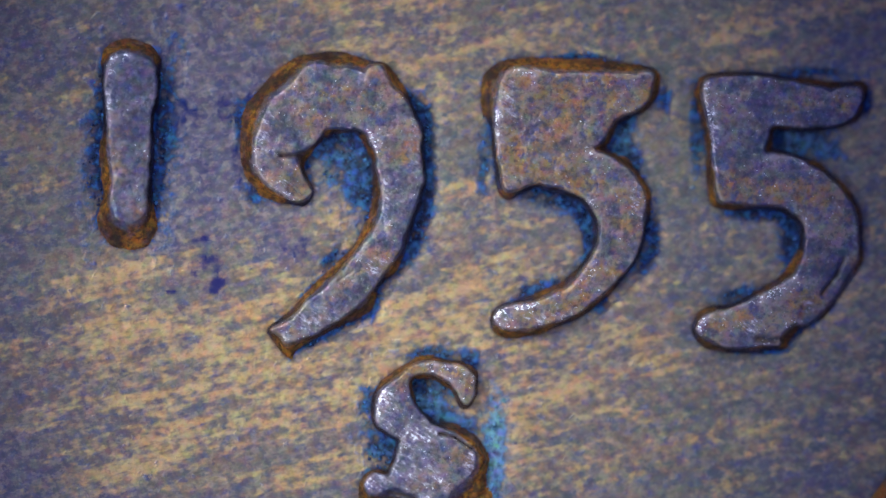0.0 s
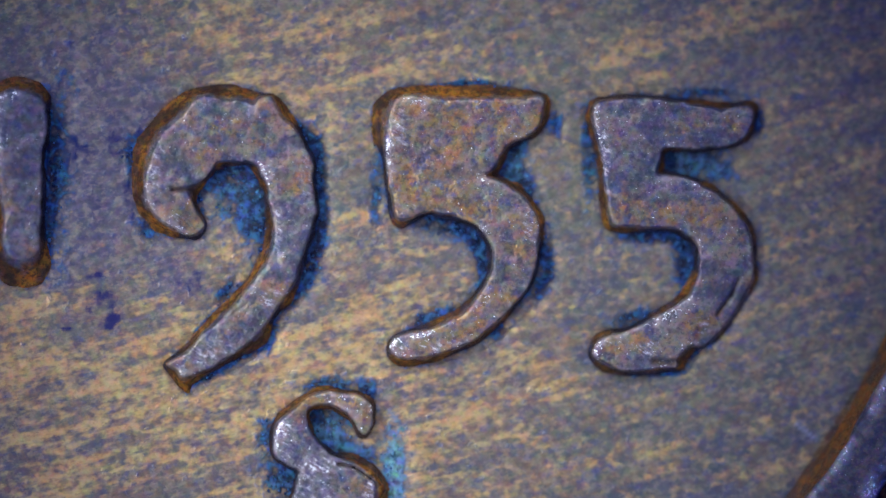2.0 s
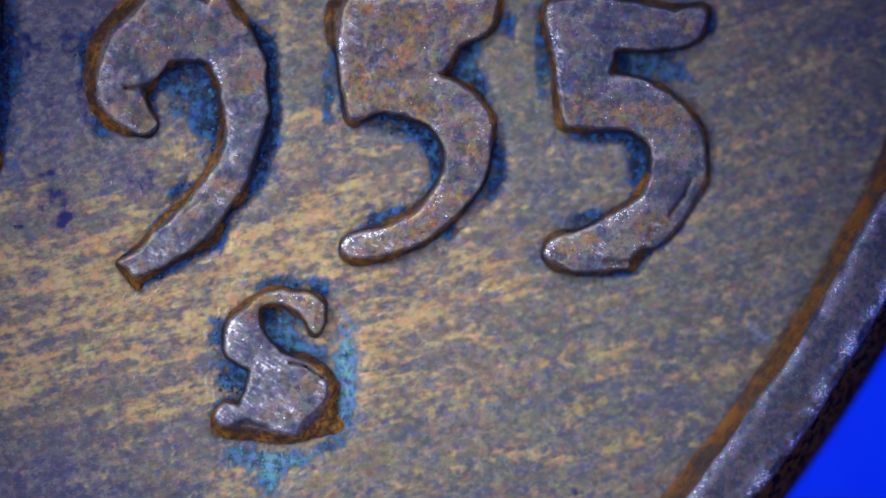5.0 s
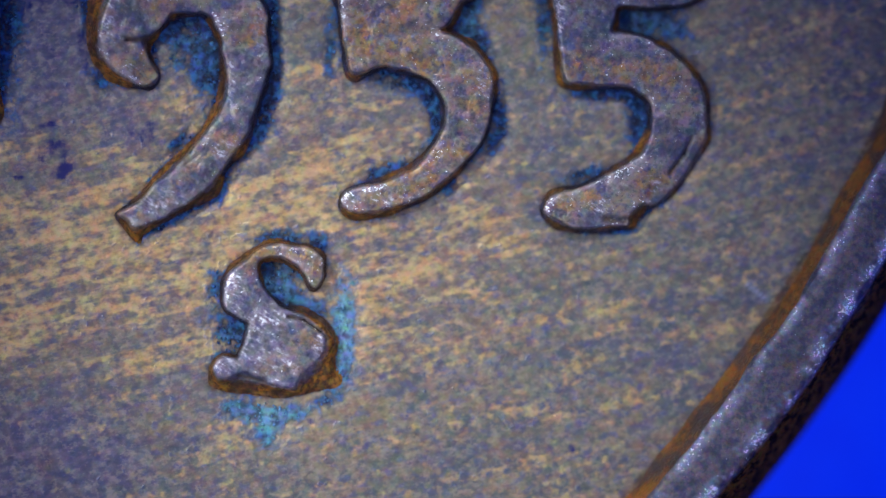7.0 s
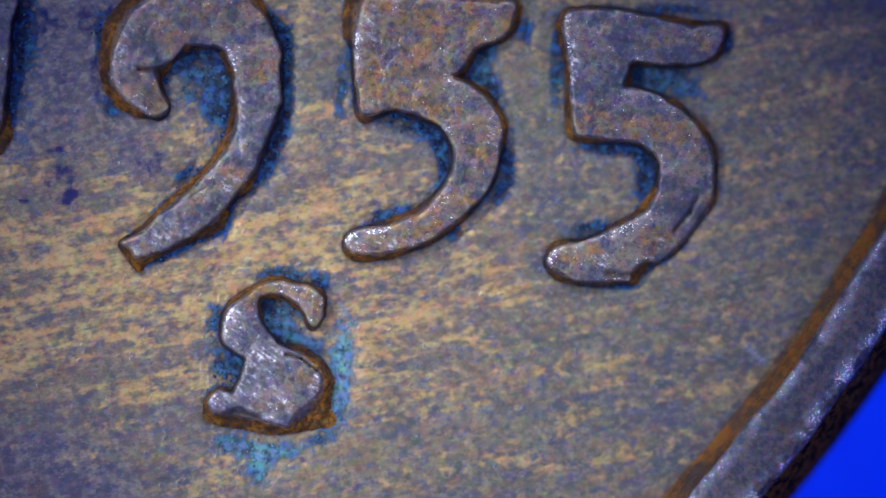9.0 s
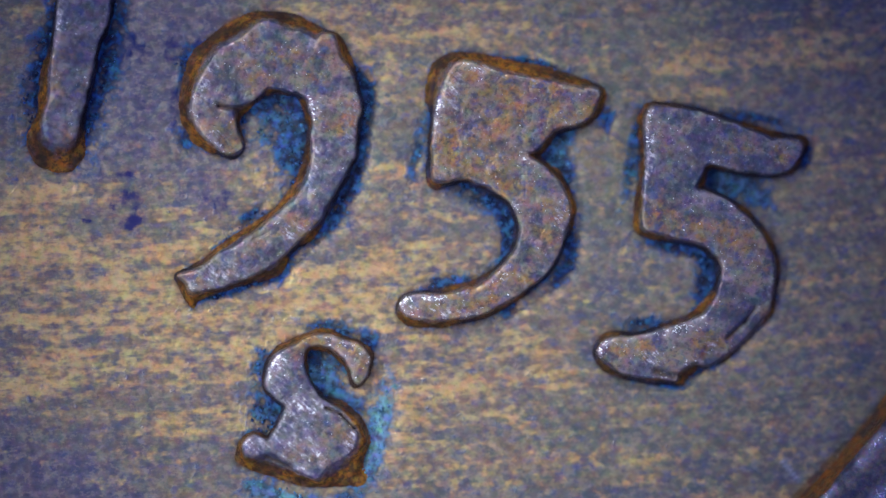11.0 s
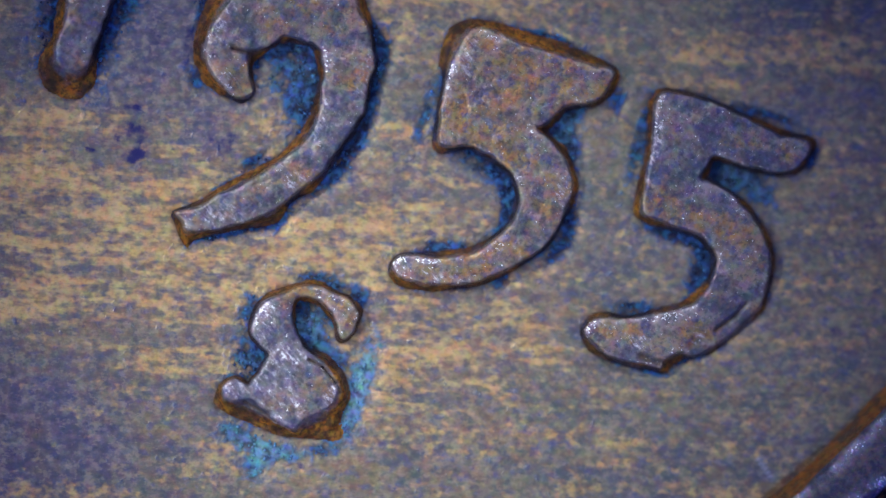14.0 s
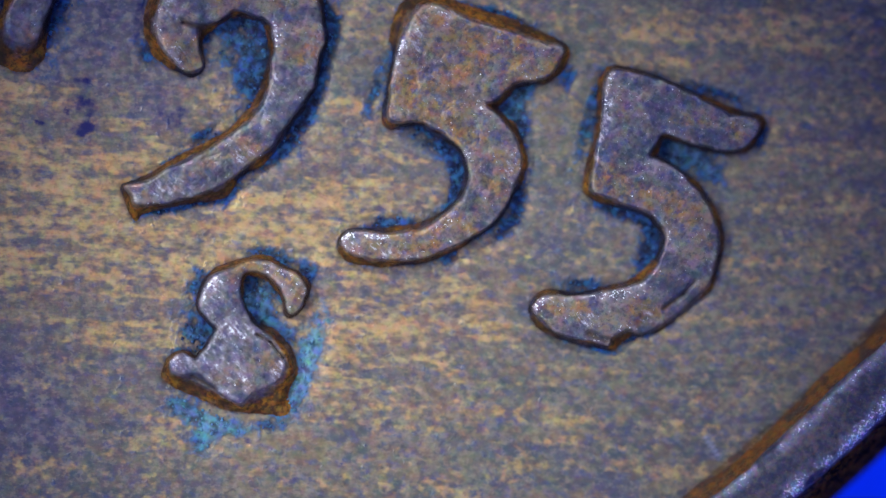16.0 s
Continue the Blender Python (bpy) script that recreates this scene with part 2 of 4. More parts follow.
    nor = n.bump(n.math("ADD", r, n.math("ADD", n.math("MULTIPLY", fine, 0.6), n.math("MULTIPLY", pit, 0.6))), 0.008, 0.55, nor)
    return n.done(color, rough, metal, nor)


def rim_material():
    n = Nodes("toned_bronze_rim")
    slope, edge_glint, edge = n.attr("slope"), n.attr("edge_glint"), n.attr("edge")
    r, g, b = n.noise_rgb(18, 4, 0.65)
    r2, g2, b2 = n.noise_rgb(5, 3, 0.6)
    fine = n.noise(62, 3, 0.7)
    color = n.mix(n.step(r, 0.36, 0.64), (0.040, 0.042, 0.082), (0.112, 0.092, 0.108))
    color = n.mix(n.step(g2, 0.52, 0.70, 0, 0.6), color, (0.13, 0.075, 0.045))
    color = n.mix(n.step(b, 0.52, 0.68, 0, 0.7), color, (0.024, 0.035, 0.08))
    # highlights painted as pale blue bands and grains along both rim edges
    bare_glint = n.math("MULTIPLY", edge_glint, n.step(b2, 0.40, 0.56))
    glint = n.step(n.math("ADD", fine, n.math("MULTIPLY", bare_glint, 0.30)), 0.68, 0.80, 0, 1.0)
    color = n.mix(n.math("MULTIPLY", bare_glint, 0.7), color, (0.40, 0.42, 0.62))
    color = n.mix(glint, color, (0.75, 0.75, 0.9))
    s = n.step(n.math("ADD", slope, n.math("MULTIPLY", n.math("SUBTRACT", r2, 0.5), 0.6)), 0.3, 0.6)
    tone = n.mix(n.step(n.math("ADD", n.math("MULTIPLY", g, 0.45), n.math("MULTIPLY", r2, 0.55)), 0.40, 0.60), (0.034, 0.016, 0.008), (0.185, 0.064, 0.005))
    tone = n.mix(n.step(n.noise(3.2, 3, 0.6, n.mapped(n.mm, (1, 1, 1), 0, (3, 8, 1))), 0.36, 0.50, 0.7, 0.0), tone, (0.022, 0.018, 0.026))
    color = n.mix(s, color, tone)
    # outer side dark brown, part of its shade put into the colour
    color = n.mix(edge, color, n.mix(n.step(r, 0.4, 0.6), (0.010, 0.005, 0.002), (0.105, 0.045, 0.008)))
    color = n.speckled(color, 32, 0.3)
    rough = n.step(fine, 0.35, 0.65, 0.3, 0.55)
    rough = n.math("ADD", rough, n.math("MULTIPLY", edge, 0.3))
    n.link(n.step(edge, 0, 1, 0.5, 0.02), n.bsdf.inputs["Specular IOR Level"])
    metal = n.math("SUBTRACT", 0.50, n.math("MULTIPLY", n.math("MAXIMUM", s, edge), 0.45))
    nor = n.bump(r, 0.015, 0.5)
    nor = n.bump(fine, 0.009, 0.7, nor)
    return n.done(color, rough, metal, nor)


def edge_material():
    n = Nodes("dark_bronze_edge")
    mid = n.noise(9, 4, 0.6)
    color = n.mix(n.step(mid, 0.4, 0.6), (0.03, 0.018, 0.012), (0.075, 0.04, 0.022))
    return n.done(color, 0.55, 0.5, n.bump(mid, 0.02, 0.5))


def sheet_material():
    n = Nodes("lit_blue_screen")
    color = n.mix(n.step(n.noise(3, 3, 0.5), 0.4, 0.6), (0.0, 0.020, 0.86), (0.0, 0.024, 0.90))
    n.link(color, n.bsdf.inputs["Emission Color"])
    n.bsdf.inputs["Emission Strength"].default_value = 0.85
    return n.done((0.01, 0.02, 0.2), 0.5, 0.0)


def crust_material():
    n = Nodes("verdigris_grains")
    geo = n.tree.nodes.new("ShaderNodeNewGeometry")
    pick = geo.outputs["Random Per Island"]
    color = n.mix(n.step(pick, 0.15, 0.80), (0.003, 0.011, 0.052), (0.013, 0.060, 0.19))
    color = n.mix(n.step(pick, 0.88, 1.0), color, (0.05, 0.16, 0.40))
    color = n.mix(n.math("MULTIPLY", n.attr("pale"), 0.8), color, (0.15, 0.32, 0.43))
    n.bsdf.inputs["Specular IOR Level"].default_value = 0.25
    return n.done(n.speckled(color, 60, 0.3), 0.6, 0.0, n.bump(n.noise(90, 2, 0.6), 0.006, 0.6))


CRUST_MAT = crust_material()
FIELD_MAT, RELIEF_MAT, RIM_MAT, EDGE_MAT, SHEET_MAT = (
    field_material(), relief_material(), rim_material(), edge_material(), sheet_material())


# ---- mesh helpers ----
def smooth(x, a, b):
    t = np.clip((x - a) / (b - a), 0, 1)
    return t * t * (3 - 2 * t)


def value_noise(x, y, size, seed, octaves=3):
    """Smooth noise of about -1 to 1 on arrays of millimetres; size is that of the largest lumps."""
    out, amp = np.zeros_like(x), 1.0
    rng = np.random.default_rng(seed)
    for _ in range(octaves):
        table = rng.uniform(-1, 1, (64, 64))
        u, v = x / size + 17.3, y / size + 9.1
        i, j = np.floor(u).astype(int), np.floor(v).astype(int)
        fu, fv = u - i, v - j
        fu, fv = fu * fu * (3 - 2 * fu), fv * fv * (3 - 2 * fv)
        i0, i1, j0, j1 = i % 64, (i + 1) % 64, j % 64, (j + 1) % 64
        out += amp * ((table[i0, j0] * (1 - fu) + table[i1, j0] * fu) * (1 - fv)
                      + (table[i0, j1] * (1 - fu) + table[i1, j1] * fu) * fv)
        amp, size = amp * 0.5, size * 0.5
    return out / 1.5


def part(name, mesh, material, parent, label=""):
    mesh.materials.append(material)
    ob = new(name, mesh)
    ob.parent = parent
    return tagged(ob, label) if label else ob


def sheet_mesh(name, x, y, z, keep, attrs):
    """A mesh from a grid of millimetres: keep says which cells stay."""
    ny, nx = x.shape
    index = np.arange(nx * ny).reshape(ny, nx)
    quads = np.stack([index[:-1, :-1], index[:-1, 1:], index[1:, 1:], index[1:, :-1]], -1)[keep]
    used = np.unique(quads)
    renum = np.full(nx * ny, -1)
    renum[used] = np.arange(len(used))
    co = np.stack([x.ravel(), y.ravel(), z.ravel()], -1)[used] * MM
    mesh = bpy.data.meshes.new(name)
    mesh.from_pydata(co.tolist(), [], renum[quads].tolist())
    mesh.shade_smooth()
    for key, values in attrs.items():
        mesh.attributes.new(key, "FLOAT", "POINT").data.foreach_set("value", values.ravel()[used].astype(np.float32))
    return mesh


def closed_spline(points, step=0.012):
    """A smooth closed line through the corner points, as close points."""
    p = np.array(points, float)
    a, b, c, d = np.roll(p, 1, 0), p, np.roll(p, -1, 0), np.roll(p, -2, 0)
    out = []
    for k in range(len(p)):
        n = max(2, int(np.linalg.norm(c[k] - b[k]) / step))
        t = np.linspace(0, 1, n, endpoint=False)[:, None]
        m0, m1 = (c[k] - a[k]) * 0.42, (d[k] - b[k]) * 0.42
        out.append((2 * t**3 - 3 * t**2 + 1) * b[k] + (t**3 - 2 * t**2 + t) * m0 + (3 * t**2 - 2 * t**3) * c[k] + (t**3 - t**2) * m1)
    return np.vstack(out)


def distance(x, y, line):
    """Signed distance of grid points to a closed line (negative inside), and the way to each from its nearest point."""
    p = np.stack([x.ravel(), y.ravel()], -1)
    best, near, inside = np.full(len(p), 1e9), np.zeros_like(p), np.zeros(len(p), bool)
    for a, b in zip(line, np.roll(line, -1, 0)):
        ab = b - a
        t = np.clip(((p - a) @ ab) / (ab @ ab + 1e-12), 0, 1)
        q = a + t[:, None] * ab
        d = ((p - q) ** 2).sum(1)
        hit = d < best
        best[hit], near[hit] = d[hit], q[hit]
        cross = (a[1] > p[:, 1]) != (b[1] > p[:, 1])
        if cross.any():
            inside ^= cross & (p[:, 0] < ab[0] * (p[:, 1] - a[1]) / (ab[1] if ab[1] else 1e-9) + a[0])
    d = np.sqrt(best)
    way = (p - near) / (d[:, None] + 1e-9)
    return np.where(inside, -d, d).reshape(x.shape), way[:, 0].reshape(x.shape), way[:, 1].reshape(x.shape)


# ---- outlines of the flat tops of the numerals, in millimetres round their own middle ----
ONE_AT = (3.14, -3.37)
ONE = [
    (-0.105, 0.44), (-0.035, 0.465), (0.055, 0.445), (0.115, 0.405), (0.145, 0.32), (0.14, 0.225), (0.115, 0.125), (0.11, 0.015), (0.115, -0.085),
    (0.11, -0.21), (0.105, -0.345), (0.09, -0.425), (0.04, -0.47), (-0.025, -0.47), (-0.075, -0.43), (-0.095, -0.34), (-0.09, -0.225), (-0.105,
    -0.08), (-0.125, 0.095), (-0.14, 0.225), (-0.14, 0.35),
]
# each with the line of its foot on the field
NINE_AT = (4.3, -3.71)
NINE = [
    (-0.211, 0.016), (-0.264, 0.023), (-0.307, 0.045), (-0.365, 0.089), (-0.414, 0.132), (-0.452, 0.187), (-0.471, 0.254), (-0.465, 0.338),
    (-0.436, 0.432), (-0.4, 0.514), (-0.366, 0.576), (-0.325, 0.618), (-0.274, 0.662), (-0.238, 0.712), (-0.196, 0.754), (-0.15, 0.777),
    (-0.023, 0.752), (0.04, 0.757), (0.1, 0.736), (0.135, 0.734), (0.151, 0.764), (0.186, 0.778), (0.223, 0.771), (0.26, 0.68), (0.34, 0.612),
    (0.392, 0.528), (0.459, 0.406), (0.453, 0.318), (0.467, 0.151), (0.437, 0.016), (0.379, -0.148), (0.352, -0.241), (0.256, -0.379), (0.194,
    -0.483), (0.068, -0.602), (-0.128, -0.725), (-0.253, -0.77), (-0.294, -0.728), (-0.349, -0.699), (-0.228, -0.642), (-0.154, -0.545),
    (-0.009, -0.409), (0.066, -0.317), (0.178, -0.179), (0.235, -0.054), (0.238, 0.085), (0.193, 0.305), (0.145, 0.403), (0.054, 0.424),
    (-0.067, 0.418), (-0.129, 0.343), (-0.222, 0.273), (-0.219, 0.203), (-0.153, 0.071),
]
NINE_FOOT = [
    (-0.171, -0.008), (-0.25, -0.014), (-0.332, -0.007), (-0.403, 0.025), (-0.463, 0.075), (-0.512, 0.144), (-0.536, 0.219), (-0.547, 0.297),
    (-0.539, 0.444), (-0.517, 0.513), (-0.485, 0.585), (-0.436, 0.651), (-0.373, 0.723), (-0.305, 0.778), (-0.219, 0.824), (-0.112, 0.848), (0,
    0.849), (0.086, 0.824), (0.172, 0.802), (0.238, 0.795), (0.29, 0.749), (0.339, 0.68), (0.387, 0.61), (0.426, 0.523), (0.474, 0.431), (0.479,
    0.326), (0.489, 0.145), (0.478, 0.053), (0.422, -0.137), (0.364, -0.302), (0.254, -0.45), (0.21, -0.566), (0.104, -0.636), (-0.081, -0.74),
    (-0.199, -0.813), (-0.222, -0.869), (-0.256, -0.858), (-0.311, -0.79), (-0.369, -0.704), (-0.258, -0.601), (-0.159, -0.475), (0.001,
    -0.332), (0.102, -0.212), (0.177, -0.05), (0.2, 0.085), (0.177, 0.256), (0.107, 0.391), (-0.007, 0.394), (-0.088, 0.355), (-0.174, 0.255),
    (-0.187, 0.188), (-0.131, 0.072),
]
FIVE_BOLD_AT = (5.61, -3.65)
FIVE_BOLD = [
    (-0.404, 0.699), (-0.331, 0.729), (-0.215, 0.711), (-0.117, 0.702), (0.074, 0.708), (0.266, 0.711), (0.399, 0.719), (0.418, 0.679), (0.395,
    0.571), (0.35, 0.516), (0.242, 0.471), (0.205, 0.45), (0.156, 0.355), (0.118, 0.314), (0.055, 0.28), (0.127, 0.275), (0.198, 0.246), (0.314,
    0.161), (0.382, 0.048), (0.386, -0.079), (0.372, -0.226), (0.32, -0.35), (0.206, -0.48), (0.072, -0.594), (-0.012, -0.643), (-0.115,
    -0.683), (-0.22, -0.713), (-0.314, -0.725), (-0.37, -0.719), (-0.416, -0.698), (-0.431, -0.663), (-0.411, -0.623), (-0.361, -0.592),
    (-0.192, -0.559), (-0.019, -0.477), (0.089, -0.347), (0.136, -0.217), (0.126, -0.081), (0.042, 0.018), (-0.08, 0.063), (-0.204, 0.086),
    (-0.318, 0.053), (-0.366, 0.051), (-0.394, 0.077), (-0.426, 0.213), (-0.446, 0.353), (-0.459, 0.478), (-0.437, 0.589),
]
FIVE_BOLD_FOOT = [
    (-0.421, 0.77), (-0.504, 0.712), (-0.535, 0.653), (-0.535, 0.57), (-0.506, 0.471), (-0.475, 0.365), (-0.451, 0.21), (-0.425, 0.039),
    (-0.396, -0.003), (-0.346, -0.007), (-0.295, 0.021), (-0.205, 0.064), (-0.058, 0.037), (0.071, -0.029), (0.112, -0.11), (0.108, -0.233),
    (0.037, -0.369), (-0.113, -0.484), (-0.215, -0.53), (-0.321, -0.558), (-0.395, -0.588), (-0.434, -0.629), (-0.449, -0.674), (-0.434,
    -0.726), (-0.384, -0.772), (-0.302, -0.779), (-0.196, -0.751), (-0.003, -0.683), (0.096, -0.622), (0.253, -0.469), (0.379, -0.289), (0.422,
    -0.086), (0.432, 0.022), (0.409, 0.104), (0.31, 0.226), (0.192, 0.279), (0.17, 0.303), (0.216, 0.381), (0.238, 0.428), (0.279, 0.46),
    (0.353, 0.487), (0.422, 0.535), (0.458, 0.614), (0.465, 0.696), (0.439, 0.738), (0.37, 0.761), (0.122, 0.787), (-0.136, 0.791), (-0.265,
    0.793),
]
FIVE_WORN_AT = (6.75, -3.69)
FIVE_WORN = [
    (-0.437, 0.711), (-0.381, 0.743), (-0.237, 0.753), (-0.089, 0.752), (0.084, 0.726), (0.26, 0.692), (0.352, 0.709), (0.419, 0.707), (0.445,
    0.676), (0.405, 0.568), (0.349, 0.517), (0.196, 0.484), (0.015, 0.484), (-0.06, 0.483), (-0.076, 0.412), (-0.086, 0.339), (0.019, 0.321),
    (0.089, 0.308), (0.248, 0.222), (0.385, 0.085), (0.423, -0.001), (0.444, -0.158), (0.436, -0.253), (0.363, -0.382), (0.249, -0.537), (0.201,
    -0.592), (0.144, -0.617), (0.098, -0.609), (0.023, -0.68), (0.018, -0.727), (-0.05, -0.729), (-0.257, -0.748), (-0.43, -0.672), (-0.443,
    -0.641), (-0.421, -0.597), (-0.368, -0.56), (-0.262, -0.532), (-0.048, -0.433), (0.099, -0.329), (0.146, -0.19), (0.135, -0.055), (0.03,
    0.035), (-0.104, 0.041), (-0.255, 0.051), (-0.325, 0.055), (-0.354, 0.114), (-0.369, 0.251), (-0.397, 0.438), (-0.44, 0.621),
]
FIVE_WORN_FOOT = [
    (-0.46, 0.743), (-0.387, 0.771), (-0.178, 0.786), (0.077, 0.763), (0.315, 0.742), (0.427, 0.752), (0.481, 0.717), (0.453, 0.569), (0.391,
    0.506), (0.175, 0.462), (-0.022, 0.461), (-0.041, 0.418), (-0.043, 0.362), (0.029, 0.352), (0.233, 0.284), (0.398, 0.13), (0.458, 0.027),
    (0.476, -0.089), (0.483, -0.179), (0.47, -0.262), (0.399, -0.378), (0.282, -0.554), (0.212, -0.613), (0.128, -0.65), (0.079, -0.712),
    (0.038, -0.758), (-0.147, -0.776), (-0.26, -0.783), (-0.384, -0.757), (-0.453, -0.698), (-0.466, -0.636), (-0.432, -0.559), (-0.36, -0.526),
    (-0.238, -0.496), (-0.014, -0.374), (0.063, -0.309), (0.121, -0.181), (0.109, -0.063), (0.008, 0.013), (-0.19, 0.014), (-0.341, 0.021),
    (-0.388, 0.065), (-0.403, 0.142), (-0.415, 0.353), (-0.464, 0.584), (-0.482, 0.677),
]
LETTER_S_AT = (4.8, -4.97)
LETTER_S = [
    (-0.128, 0.312), (-0.048, 0.382), (0.045, 0.397), (0.143, 0.388), (0.217, 0.373), (0.274, 0.322), (0.28, 0.243), (0.248, 0.187), (0.22,
    0.197), (0.2, 0.24), (0.159, 0.295), (0.109, 0.328), (0.041, 0.345), (-0.024, 0.349), (-0.068, 0.332), (-0.086, 0.286), (-0.065, 0.179),
    (-0.016, 0.11), (0.043, 0.06), (0.116, 0.022), (0.188, -0.012), (0.246, -0.054), (0.29, -0.107), (0.293, -0.161), (0.266, -0.209), (0.212,
    -0.254), (0.172, -0.289), (0.144, -0.334), (0.128, -0.373), (0.078, -0.365), (-0.061, -0.317), (-0.132, -0.289), (-0.252, -0.323), (-0.292,
    -0.307), (-0.296, -0.276), (-0.272, -0.238), (-0.225, -0.234), (-0.174, -0.247), (-0.155, -0.22), (-0.112, -0.057), (-0.115, -0.019),
    (-0.17, 0.01), (-0.224, 0.039), (-0.249, 0.088), (-0.251, 0.152), (-0.234, 0.22), (-0.197, 0.267),
]
LETTER_S_FOOT = [
    (-0.197, 0.323), (-0.248, 0.263), (-0.273, 0.193), (-0.277, 0.111), (-0.263, 0.05), (-0.214, 0.007), (-0.149, -0.026), (-0.132, -0.058),
    (-0.15, -0.133), (-0.167, -0.195), (-0.195, -0.201), (-0.239, -0.192), (-0.285, -0.202), (-0.323, -0.244), (-0.341, -0.306), (-0.335,
    -0.385), (-0.283, -0.415), (-0.185, -0.424), (0.044, -0.441), (0.155, -0.432), (0.26, -0.401), (0.354, -0.389), (0.395, -0.36), (0.384,
    -0.298), (0.361, -0.255), (0.362, -0.174), (0.363, -0.094), (0.317, -0.024), (0.257, 0.026), (0.186, 0.058), (0.121, 0.059), (0.071, 0.067),
    (0.017, 0.093), (-0.034, 0.145), (-0.056, 0.227), (-0.057, 0.285), (-0.033, 0.309), (0.013, 0.317), (0.081, 0.301), (0.144, 0.267), (0.181,
    0.218), (0.207, 0.163), (0.245, 0.149), (0.278, 0.186), (0.297, 0.245), (0.304, 0.327), (0.271, 0.383), (0.184, 0.411), (0.083, 0.43),
    (-0.029, 0.426),
]
ONE_FOOT = [
    (-0.124, 0.517), (-0.015, 0.548), (0.096, 0.516), (0.16, 0.44), (0.144, 0.299), (0.137, 0.142), (0.133, -0.046), (0.129, -0.234), (0.152,
    -0.391), (0.168, -0.5), (0.127, -0.596), (0.034, -0.636), (-0.077, -0.611), (-0.148, -0.54), (-0.169, -0.463), (-0.132, -0.306), (-0.166,
    -0.118), (-0.144, 0.07), (-0.153, 0.258), (-0.168, 0.431),
]

